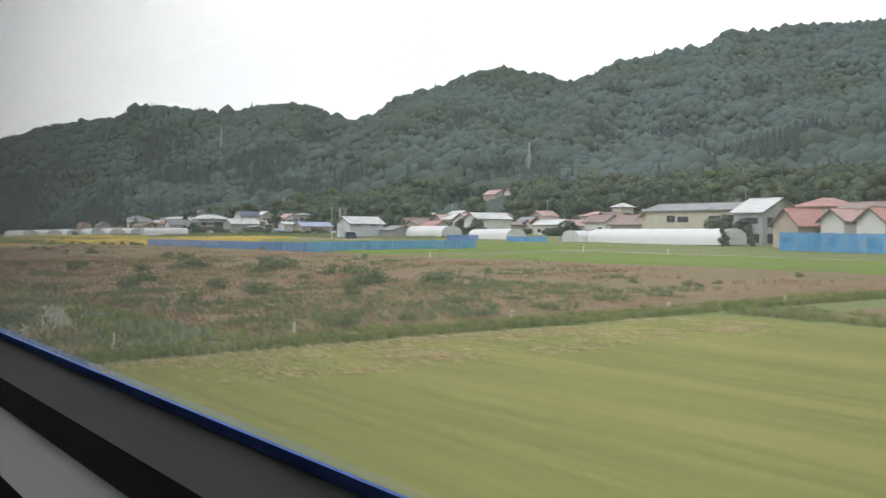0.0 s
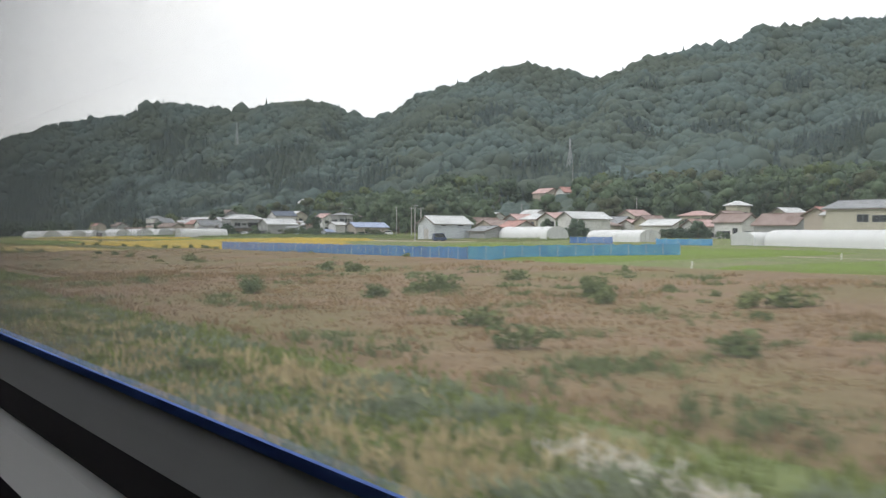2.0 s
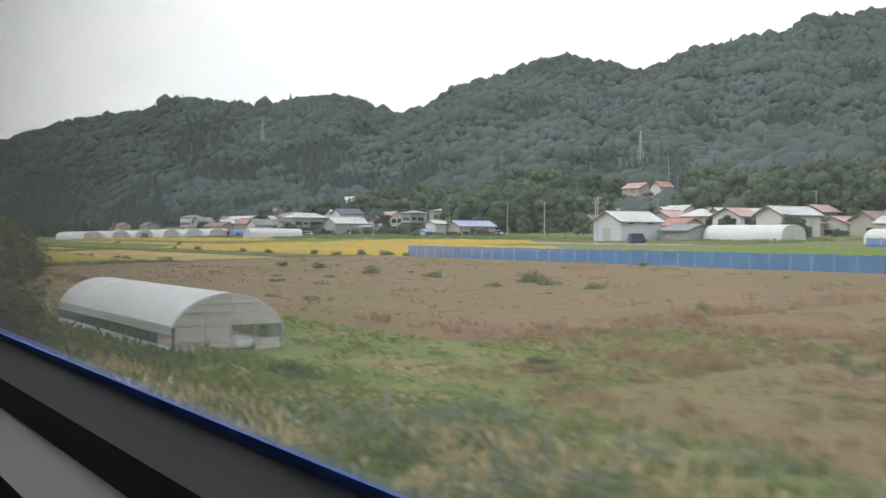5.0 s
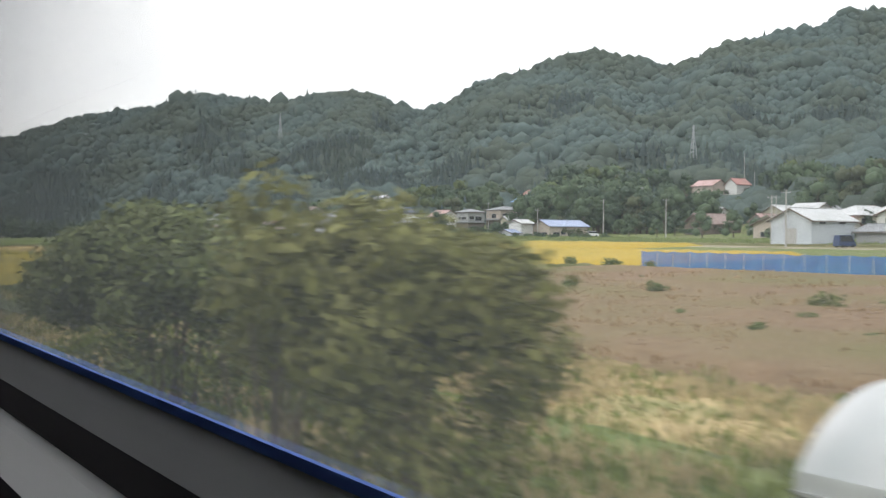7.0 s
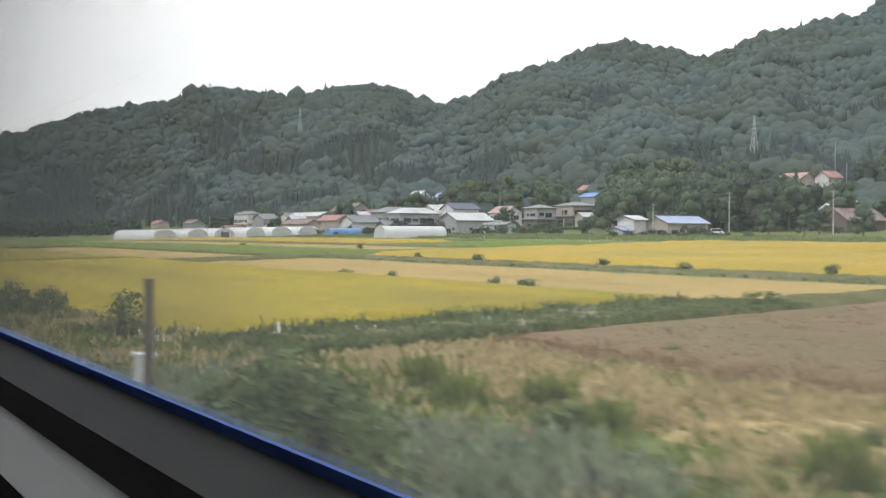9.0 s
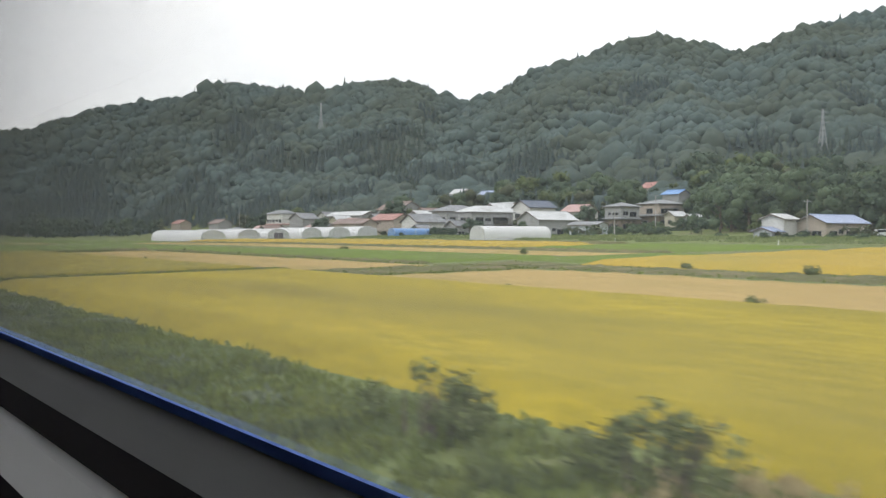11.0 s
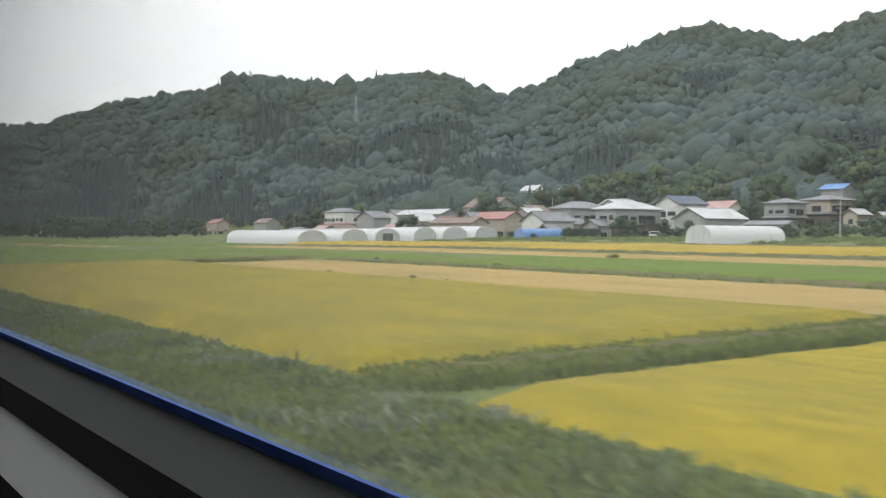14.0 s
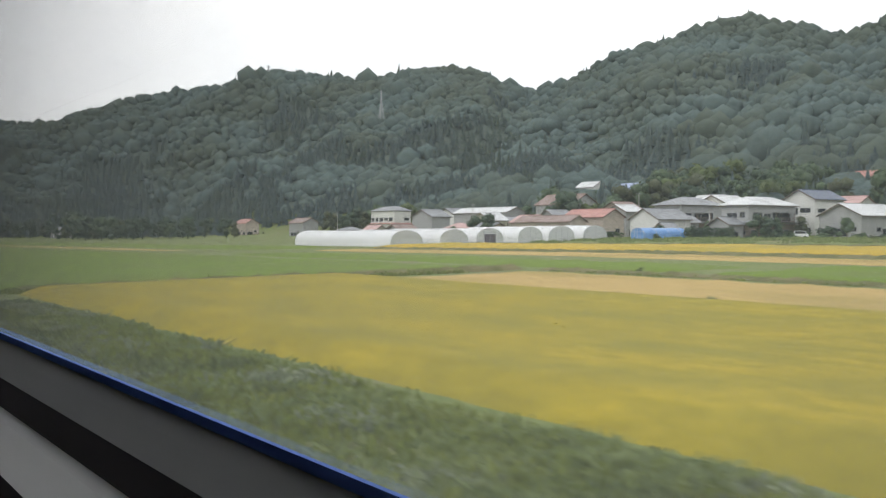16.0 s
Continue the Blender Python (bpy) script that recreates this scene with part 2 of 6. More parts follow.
# ---- the lie of the land ----
RIDGE_ANGLE = [4, 9, 11.2, 12.6, 14.5, 16.6, 17.7, 19.4, 20.5, 21.2, 23.4, 24.8, 26, 27.8, 29.4, 30.2, 32.1, 33.5, 35.2, 37, 38.5, 40, 41.5, 43.3, 45.6,
               46.5, 48.1, 50.7, 52.7, 54.2, 55.5, 57.4, 59.5, 62, 75, 100]
RIDGE_AWAY = [1450, 1447, 1446, 1420, 1442, 1400, 1352, 1360, 1360, 1356, 1340, 1335, 1330, 1318, 1315, 1328, 1310, 1240, 1175, 1190, 1201, 1208, 1215, 1225,
              1221, 1210, 1208, 1268, 1279, 1304, 1320, 1335, 1391, 1395, 1400, 1400]
RIDGE_TOP = [130, 133, 131, 141, 159, 167, 162, 178, 185, 182, 176, 173, 182, 184, 183, 177, 160, 164, 178, 188, 202, 212, 219, 210, 198, 205, 221, 240, 247,
             268, 268, 277, 284, 284, 280, 240]
CANOPY = 5.0


def smooth01(v):
    v = np.clip(v, 0, 1)
    return v * v * (3 - 2 * v)


def waves(x, y):
    """A soft, repeatable roughness between about -1 and 1."""
    return (np.sin(x * 0.021 + 1.3 * np.sin(y * 0.017 + 0.6)) + np.sin(y * 0.024 - 1.1 * np.sin(x * 0.013 + 2.0)) + 0.6 * np.sin((x + y) * 0.047 + 1.7)
            + 0.4 * np.sin((x - 1.6 * y) * 0.083)) / 3.0


def land(x, y):
    """Height of the ground."""
    x, y = np.asarray(x, dtype=float), np.asarray(y, dtype=float)
    s = smooth01((y - 80) / 70)
    plain = 0.024 * np.clip(y, 0, 240) - 0.3 - 0.006 * np.clip(-x - 520, 0, 500) - 0.012 * np.clip(x + 190, 0, 260) * s
    plain = plain + 0.0010 * np.clip(y - 225, 0, 70) ** 2
    bed = 1.3 * (1 - smooth01((y - 2.6) / 3.0)) * smooth01((y + 14) / 6)
    angle = np.degrees(np.arctan2(y, -(x + 200)))
    away = np.hypot(x + 200, y)
    rr, top = np.interp(angle, RIDGE_ANGLE, RIDGE_AWAY), np.interp(angle, RIDGE_ANGLE, RIDGE_TOP) - CANOPY
    foot = np.clip(295 / np.maximum(np.sin(np.radians(np.clip(angle, 3, 177))), 0.05), 250, 1080)
    f = (away - foot) / (rr - foot)
    fc = np.clip(f, 0, 1)
    rise = (top - 9) * (0.68 * fc ** 2 + 0.32 * fc) + (24.0 * waves(x, y) + 9.0 * waves(x * 2.4 + 90, y * 2.4)) * 4 * fc ** 1.5 * (1 - fc)
    back = np.clip(away - rr, 0, None) * 0.33
    hill = np.where(y > 0, np.maximum(rise - back, 0), 0)
    return np.where(f > 0, plain + hill, plain) + bed


def land1(x, y):
    return float(land(x, y))


def axis(*runs):
    out = []
    for a, b, step in runs:
        out += list(np.arange(a, b, step))
    return np.array(out + [runs[-1][1]])


def sheet(xs, ys, zf):
    gx, gy = np.meshgrid(xs, ys)
    verts = np.stack([gx.ravel(), gy.ravel(), zf(gx, gy).ravel()], 1)
    nx, ny = len(xs), len(ys)
    i = np.arange(nx * ny).reshape(ny, nx)
    faces = np.stack([i[:-1, :-1].ravel(), i[:-1, 1:].ravel(), i[1:, 1:].ravel(), i[1:, :-1].ravel()], 1)
    return verts, faces


verts, faces = sheet(axis((-4200, -2000, 200), (-2000, -1000, 25), (-1000, 60, 10), (60, 300, 30), (300, 2000, 200)),
                     axis((-2500, -200, 300), (-200, -14, 30), (-14, 20, 1.2), (20, 90, 5), (90, 300, 6), (300, 1500, 18), (1500, 3500, 200)), land)
me = mesh_np("ground", verts, faces, M_GROUND, smooth=True)
me.materials.append(M_HILLSOIL)
cz = verts[faces[:, 0], 2]
me.polygons.foreach_set("material_index", (cz > 16).astype(np.int32))
tagged(new("ground", me), "gently rising farmland with wooded hills behind", "ground", kind="structure")

rng = np.random.default_rng(7)


def field(name, x0, x1, y0, y1, material, height, label, rough=0.12, step=1.6, category="field"):
    """A crop standing on the ground as one low, uneven mass with sloping sides."""
    nx, ny = max(3, int((x1 - x0) / step)), max(3, int((y1 - y0) / step))
    xs, ys = np.linspace(x0, x1, nx), np.linspace(y0, y1, ny)
    def top(gx, gy):
        bumps = rng.normal(0, rough, gx.shape) + 0.35 * rough * np.sin(gx * 0.9) * np.sin(gy * 0.7)
        edge = np.minimum.reduce([gx - x0, x1 - gx, gy - y0, y1 - gy])
        return land(gx, gy) + np.where(edge < 0.01, -0.05, height + bumps)
    verts, faces = sheet(xs, ys, top)
    wob = np.where((verts[:, 0] > x0) & (verts[:, 0] < x1), 0.25, 0.5)
    verts[:, 0] += rng.normal(0, 0.25, len(verts)) * wob
    verts[:, 1] += rng.normal(0, 0.25, len(verts)) * wob
    me = mesh_np(name, verts, faces, material, smooth=True)
    return tagged(new(name, me), label, category, kind="structure")


def tufts(name, xy, height, spread, blades, width, material, label, lean=0.5, lift=0.0, category="grass"):
    """Many upright blades in tufts, all one mass."""
    n = len(xy)
    z = land(xy[:, 0], xy[:, 1]) + lift
    hs = np.asarray(height) * np.exp(rng.normal(0, 0.25, n))
    a = rng.uniform(0, 2 * np.pi, (n, blades))
    r = rng.uniform(0, spread, (n, blades))
    bx, by = xy[:, 0, None] + r * np.cos(a), xy[:, 1, None] + r * np.sin(a)
    ang = rng.uniform(0, np.pi, (n, blades))
    wx, wy = width * np.cos(ang), width * np.sin(ang)
    h = hs[:, None] * rng.uniform(0.5, 1.0, (n, blades))
    tx, ty = bx + lean * h * rng.normal(0, 0.6, (n, blades)), by + lean * h * rng.normal(0, 0.6, (n, blades))
    zz = np.repeat(z[:, None], blades, 1)
    v = np.stack([np.stack([bx - wx, by - wy, zz], -1), np.stack([bx + wx, by + wy, zz], -1),
                  np.stack([tx + wx * 0.6, ty + wy * 0.6, zz + h], -1), np.stack([tx - wx * 0.6, ty - wy * 0.6, zz + h * 0.93], -1)], 2).reshape(-1, 3)
    f = np.arange(len(v)).reshape(-1, 4)
    return tagged(new(name, mesh_np(name, v, f, material)), label, category, kind="stuff")


def scatter(x0, x1, y0, y1, density):
    n = int((x1 - x0) * (y1 - y0) * density)
    return np.stack([rng.uniform(x0, x1, n), rng.uniform(y0, y1, n)], 1)


def clumped(x0, x1, y0, y1, clumps, per, spread):
    c = scatter(x0, x1, y0, y1, 1.0)
    c = c[rng.integers(0, len(c), clumps)]
    p = np.repeat(c, per, 0) + rng.normal(0, spread, (clumps * per, 2)) * np.repeat(rng.uniform(0.4, 1.5, (clumps, 1)), per, 0)
    return p[(p[:, 0] > x0) & (p[:, 0] < x1) & (p[:, 1] > y0) & (p[:, 1] < y1)]


# ---- fields: rows run along the line ----
field("cut_field", -41, 90, 6.5, 44, M_CUT, 0.16, "green regrown rice stubble with straw patches", 0.015)
field("bare_field", -38, 90, 48, 61, M_BROWN, 0.12, "bare brown plot beyond a grassy bank", 0.05)
field("weed_field", -150, -46, 18.5, 78, M_BROWN, 0.42, "fallow field of reddish-brown dry weeds", 0.02)
field("weed_field", -262, -163, 25.5, 77, M_BROWN, 0.55, "fallow field of reddish-brown dry weeds", 0.02)
field("weed_field", -163, -150, 37, 77, M_BROWN, 0.5, "fallow field of reddish-brown dry weeds", 0.02)
field("grass_plot", -163, -150, 13, 36.5, M_MOWN, 0.12, "bright green mown grass beside a greenhouse", 0.04)
field("grass_plot", -186, -163, 19.6, 25, M_MOWN, 0.12, "bright green mown grass behind a greenhouse", 0.04)
field("dry_verge", -259, -190, 17.8, 25.2, M_DRY_VERGE, 0.16, "pale dry grass strip along a fallow field", 0.07)
field("weed_field", -46, 90, 62, 78, M_BROWN, 0.35, "fallow strip of reddish-brown dry weeds", 0.10)
field("bare_edge", -378.2, -374.6, 12.6, 17.4, M_SOIL, 0.12, "strip of bare brown earth along a paddy", 0.05, 0.8)
field("rice_field", -375.6, -270, 17.0, 46, M_RICE, 0.72, "ripe golden-yellow rice paddy", 0.008)
field("rice_field", -489, -381.4, 17.3, 46.5, M_RICE_DULL, 0.70, "ripening olive-yellow rice paddy", 0.008)
field("stubble_field", -365, -266, 48, 69, M_TAN, 0.12, "harvested straw-coloured paddy", 0.04)
field("stubble_field", -487, -380, 48.5, 67, M_TAN, 0.12, "harvested straw-coloured paddy", 0.04)
field("green_field", -615, -493, 17, 66, M_GREEN, 0.35, "bright green field of regrown rice", 0.05)
field("rice_field", -369, -266, 78, 116, M_RICE_FAR, 0.7, "golden ripe rice paddy beyond a weedy bank", 0.06, 2.2)
field("green_field", -387, -370.5, 82, 108, M_GREEN, 0.3, "bright green field of regrown rice", 0.05)
field("rice_field", -369, -318, 117, 150, M_RICE_FAR, 0.7, "golden ripe rice paddy beyond a weedy bank", 0.06, 2.2)
field("green_field", -468, -388, 70.5, 92, M_GREEN, 0.3, "bright green field of regrown rice", 0.05)
field("stubble_field", -600, -388, 95.5, 109, M_TAN, 0.12, "harvested straw-coloured strip", 0.04, 2.2)
field("green_field", -585, -475, 72, 86, M_GREEN, 0.25, "green strip of regrown rice", 0.05, 2.2)
field("rice_field", -612, -436, 117, 139, M_RICE_FAR, 0.6, "golden ripe rice paddy before greenhouses", 0.06, 2.2)
field("green_field", -432, -388, 113, 148, M_GREEN, 0.25, "pale green field of regrown rice", 0.05, 2.2)
field("green_field", -1000, -622, 24, 70, M_GREEN, 0.3, "green field of regrown rice", 0.05, 4.0)
field("stubble_field", -980, -640, 76, 88, M_TAN, 0.1, "harvested straw-coloured strip", 0.04, 4.0)
field("green_field", -1000, -625, 92, 116, M_GREEN, 0.3, "green field of regrown rice", 0.05, 4.0)
field("green_field", -128, 90, 81, 112, M_GREEN, 0.3, "bright green field of regrown rice", 0.05, 2.2)
field("stubble_field", -150, 90, 78.6, 80.4, M_TAN, 0.05, "strip of pale straw along a field edge", 0.02, 2.2)
field("green_field", -246, -150, 84, 138, M_GREEN, 0.3, "green field behind a blue net", 0.05, 2.2)
field("farm_track", -240, 90, 118, 124, M_DIRT, 0.03, "pale earth farm track with grassy verges", 0.01, 2.2, "track")
field("yard", -330, -272, 143, 157, M_DIRT, 0.04, "pale gravel yard before a barn", 0.01, 2.2, "yard")

# banks between plots
for bx0, bx1, by0, by1, bh in ((-380.5, -378.5, 17, 47, 0.62), (-492, -490, 17, 68, 0.6), (-379, -266, 46.4, 47.8, 0.25), (-489, -381, 46.8, 48.3, 0.25), (-380, -262, 70, 77.4, 0.2), (-379, -366, 48.5, 69, 0.22),
                               (-488, -386, 67.6, 70, 0.35), (-600, -388, 110, 113, 0.4), (-43.8, -41.8, 14, 62, 0.30), (-41, 90, 44.5, 46.5, 0.35),
                               (-384, -262, 154, 166, 0.3), (-640, -436, 141, 148, 0.4), (-268.5, -264, 18, 78, 0.45)):
    field("field_bank", bx0, bx1, by0, by1, M_BANK, bh, "grassy earth bank between paddies", 0.06, 0.9, "bank")

# ---- the window ledge of the train, in line with the track ----
M_LEDGE = mat("ledge_plastic", (0.463, 0.469, 0.481), (0.537, 0.544, 0.556), 30.0, rough=0.9)
M_GASKET = mat("black_rubber", (0.128, 0.117, 0.132), (0.158, 0.146, 0.162), 40.0, rough=0.8)
M_TRIM = mat("grey_trim", (0.770, 0.770, 0.781), (0.858, 0.858, 0.869), 25.0, rough=0.8)
M_BLUE_EDGE = mat("blue_edge", (0.138, 0.253, 0.690), (0.172, 0.299, 0.782), 25.0, rough=0.8)
for m in (M_LEDGE, M_GASKET, M_TRIM, M_BLUE_EDGE):
    m.node_tree.nodes["Principled BSDF"].inputs["Specular IOR Level"].default_value = 0.05
ledge = thing("window_ledge", 0, 0, 0, "dark grey train window ledge with a blue edge", "window ledge")
ledge["kind"] = "structure"


def ledge_part(name, profile, material, label=""):
    part(name, sweep(bmesh.new(), [(y, EYE - d) for y, d in profile], -419, 24), material, ledge, label)


ledge_part("edge_strip", ((0.452, 0.2190), (0.464, 0.2215), (0.464, 0.2450), (0.452, 0.2360)), M_BLUE_EDGE, "blue edge strip")
ledge_part("sill", ((0.452, 0.2320), (0.430, 0.2505), (0.400, 0.2795), (0.400, 0.40), (0.452, 0.40)), M_LEDGE)
ledge_part("gasket", ((0.400, 0.2800), (0.386, 0.3235), (0.386, 0.42), (0.400, 0.42)), M_GASKET, "black rubber gasket")
ledge_part("trim", ((0.386, 0.3240), (0.360, 0.3260), (0.320, 0.3420), (0.300, 0.3510), (0.300, 0.45), (0.386, 0.45)), M_TRIM, "light grey inner trim")
ledge_part("gasket", ((0.300, 0.3515), (0.285, 0.3950), (0.285, 0.46), (0.300, 0.46)), M_GASKET, "black rubber gasket")
# Made-up bluish veil on the glass, standing in for haze and reflections.
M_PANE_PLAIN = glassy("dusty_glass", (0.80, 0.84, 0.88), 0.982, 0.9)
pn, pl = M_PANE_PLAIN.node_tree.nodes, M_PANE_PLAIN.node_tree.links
# This mix node blends the added haze veil into the clear glass.
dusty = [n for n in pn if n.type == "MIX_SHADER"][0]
haze_veil = pn.new("ShaderNodeBsdfTranslucent")
haze_veil.inputs["Color"].default_value = (0.84, 0.92, 1.0, 1)
pl.new(haze_veil.outputs["BSDF"], dusty.inputs[1])
M_PANE = M_PANE_PLAIN.copy()
M_PANE.name = "glossy_veiled_glass"
pn, pl = M_PANE.node_tree.nodes, M_PANE.node_tree.links
dusty = [n for n in pn if n.type == "MIX_SHADER"][0]
fresnel, gloss, polish = pn.new("ShaderNodeFresnel"), pn.new("ShaderNodeBsdfGlossy"), pn.new("ShaderNodeMixShader")
fresnel.inputs["IOR"].default_value = 1.5
gloss.inputs["Roughness"].default_value = 0.0
pl.new(fresnel.outputs["Fac"], polish.inputs["Fac"])
pl.new([n for n in pn if n.type == "BSDF_TRANSPARENT"][0].outputs["BSDF"], polish.inputs[1])
pl.new(gloss.outputs["BSDF"], polish.inputs[2])
pl.new(polish.outputs["Shader"], dusty.inputs[2])
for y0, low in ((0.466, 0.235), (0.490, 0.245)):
    pane = part("pane", sweep(bmesh.new(), [(y0, EYE - low), (y0 + 0.004, EYE - low), (y0 + 0.004, EYE + 1.6), (y0, EYE + 1.6)], -419, 24), M_PANE, ledge, "window glass with an added bluish haze veil")
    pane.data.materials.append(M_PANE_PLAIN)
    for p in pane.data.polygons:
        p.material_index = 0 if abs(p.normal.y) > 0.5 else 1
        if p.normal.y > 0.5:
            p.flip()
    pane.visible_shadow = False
ledge_part("side_panel", ((0.464, 0.2520), (0.500, 0.30), (0.500, 4.2), (0.300, 4.2), (0.300, 0.46), (0.464, 0.46)), M_LEDGE)

# the plain dark carriage around the seat
M_CABIN = mat("cabin_panel", (0.10, 0.10, 0.105), (0.13, 0.13, 0.135), 6.0, rough=0.7)
cabin = thing("carriage_shell", 0, 0, 0, "plain dark grey train carriage interior", "carriage")
cabin["kind"] = "structure"
part("wall", boxed(-420, 25, -2.45, -2.40, EYE - 1.25, EYE + 1.66), M_CABIN, cabin)
part("ceiling", boxed(-420, 25, -2.45, 0.50, EYE + 1.61, EYE + 1.66), M_CABIN, cabin)
part("floor", boxed(-420, 25, -2.39, 0.29, EYE - 1.25, EYE - 1.20), M_CABIN, cabin)
part("end_wall", boxed(25, 25.05, -2.45, 0.50, EYE - 1.25, EYE + 1.66), M_CABIN, cabin)
part("end_wall", boxed(-420.05, -420, -2.45, 0.50, EYE - 1.25, EYE + 1.66), M_CABIN, cabin)


# ---- woods on the hills ----
def crown_template(r):
    """A small rough lump of leaves of unit size."""
    bm = bmesh.new()
    bmesh.ops.create_icosphere(bm, subdivisions=1, radius=1.0)
    off = Vector((r.uniform(0, 50), r.uniform(0, 50), r.uniform(0, 50)))
    for v in bm.verts:
        v.co = v.co * (1 + 0.34 * noise.noise(v.co * 1.6 + off) + 0.3 * noise.noise(v.co * 4.3 + off))
    bm.verts.index_update()
    v = np.array([v.co[:] for v in bm.verts])
    f = np.array([[w.index for w in f.verts] for f in bm.faces])
    bm.free()
    return v, f


# house plots in the woods: place and radius
CLEARINGS = [(-536, 374, 24), (-520, 368, 20), (-500, 345, 22), (-678, 376, 17), (-840, 366, 17), (-812, 366, 17), (-582, 300, 14), (-1046, 254, 16), (-1120, 226, 18), (-938, 246, 15), (-1190, 176, 20)]


def forest(name, pts, radius, material, label, kind="broad", rise=0.12, fine=True, flat=0.95):
    """A mass of separate tree crowns. pts: x, y, z of the ground; radius: one size for each crown."""
    r = random.Random(len(pts))
    shapes = []
    for _ in range(9):
        bm = bmesh.new()
        if kind == "broad":
            bmesh.ops.create_icosphere(bm, subdivisions=2 if fine else 1, radius=1.0)
            off = Vector((r.uniform(0, 50), r.uniform(0, 50), r.uniform(0, 50)))
            for v in bm.verts:
                v.co = v.co * (1 + (0.26 if fine else 0.13) * noise.noise(v.co * 1.7 + off) + (0.22 if fine else 0.0) * noise.noise(v.co * 4.1 + off))
            if fine:
                bmesh.ops.delete(bm, geom=[v for v in bm.verts if v.co.z < -0.6], context="VERTS")
        else:
            for i in range(4):
                z0, rad = 0.1 + 0.5 * i, 0.62 - 0.14 * i
                ring = [bm.verts.new((rad * r.uniform(0.75, 1.2) * math.cos(k * 0.9 + i), rad * r.uniform(0.75, 1.2) * math.sin(k * 0.9 + i), z0 + r.uniform(-0.1, 0.1))) for k in range(7)]
                tip = bm.verts.new((r.uniform(-0.05, 0.05), r.uniform(-0.05, 0.05), z0 + 0.95))
                for k in range(7):
                    bm.faces.new((ring[k], ring[(k + 1) % 7], tip))
        bm.verts.index_update()
        shapes.append((np.array([v.co[:] for v in bm.verts]), np.array([[v.index for v in f.verts] for f in bm.faces])))
        bm.free()
    which = rng.integers(0, 9, len(pts))
    vs, fs, base = [], [], 0
    for k, (tv, tf) in enumerate(shapes):
        p, s = pts[which == k], radius[which == k]
        a = rng.uniform(0, 2 * np.pi, len(p))
        c, d = np.cos(a)[:, None], np.sin(a)[:, None]
        w, h = (s * rng.uniform(0.85, 1.15, len(p)))[:, None], (s * flat * np.exp(rng.normal(0, 0.16, len(p))))[:, None]
        x = (tv[None, :, 0] * c - tv[None, :, 1] * d) * w + p[:, 0, None]
        y = (tv[None, :, 0] * d + tv[None, :, 1] * c) * w + p[:, 1, None]
        z = tv[None, :, 2] * h + p[:, 2, None] + rise * s[:, None]
        vs.append(np.stack([x, y, z], -1).reshape(-1, 3))
        fs.append((tf[None] + (np.arange(len(p)) * len(tv))[:, None, None] + base).reshape(-1, 3))
        base += len(p) * len(tv)
    return tagged(new(name, mesh_np(name, np.concatenate(vs), np.concatenate(fs), material, smooth=(kind == "broad"))), label, "forest", kind="stuff")


def hill_places(spacing):
    """Jittered, evenly spread places on the slopes that face the line."""
    gx, gy = np.meshgrid(np.arange(-1700, 60, spacing), np.arange(130, 1400, spacing))
    x = gx.ravel() + rng.uniform(-0.42, 0.42, gx.size) * spacing
    y = gy.ravel() + rng.uniform(-0.42, 0.42, gx.size) * spacing
    ang, away = np.degrees(np.arctan2(y, -(x + 200))), np.hypot(x + 200, y)
    rr = np.interp(ang, RIDGE_ANGLE, RIDGE_AWAY)
    foot = np.clip(300 / np.sin(np.radians(np.clip(ang, 3, 177))), 250, 1080)
    f = (away - foot) / (rr - foot)
    keep = (ang > 6.5) & (ang < 84) & (f > np.where((ang < 16.5) & (y > 185), -0.45, -0.01)) & (f < 1.03)
    for ox, oy, orad in CLEARINGS:
        keep &= np.hypot(x - ox, y - oy) > orad
    return x[keep], y[keep], f[keep], away[keep]


hx, hy, hf, ha = hill_places(6.7)
hz = land(hx, hy)
west = np.clip((-hx - 820) / 400, 0, 1)
stand = waves(hx * 1.3 + 400, hy * 1.3) + 1.2 * (0.44 - hf) + 0.4 * west + rng.normal(0, 0.10, len(hx))
cedar = (stand > 0.30) & (hf < 0.85) & (ha > 420)
far = ha > 760
hp = np.stack([hx, hy, hz + rng.normal(0, 0.9, len(hx))], 1)
size = 5.3 * np.exp(rng.normal(0, 0.28, len(hx)))
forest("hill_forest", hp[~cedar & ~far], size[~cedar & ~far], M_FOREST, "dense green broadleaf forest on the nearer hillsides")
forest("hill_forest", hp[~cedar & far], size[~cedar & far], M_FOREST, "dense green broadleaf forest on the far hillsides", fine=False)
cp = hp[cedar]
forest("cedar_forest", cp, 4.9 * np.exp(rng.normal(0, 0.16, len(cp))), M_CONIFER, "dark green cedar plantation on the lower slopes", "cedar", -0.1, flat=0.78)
# lone trees and cedars that break the skyline
crest = rng.uniform(8, 62, 170)
c_away = np.interp(crest, RIDGE_ANGLE, RIDGE_AWAY) + rng.normal(-3, 4, 170)
crest_p = np.stack([-200 - c_away * np.cos(np.radians(crest)), c_away * np.sin(np.radians(crest)), np.zeros(170)], 1)
crest_p[:, 2] = land(crest_p[:, 0], crest_p[:, 1])
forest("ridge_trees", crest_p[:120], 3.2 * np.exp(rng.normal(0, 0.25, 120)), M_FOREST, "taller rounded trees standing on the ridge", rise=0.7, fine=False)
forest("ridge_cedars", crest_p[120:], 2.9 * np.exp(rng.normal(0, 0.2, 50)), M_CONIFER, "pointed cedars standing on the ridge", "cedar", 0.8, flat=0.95)


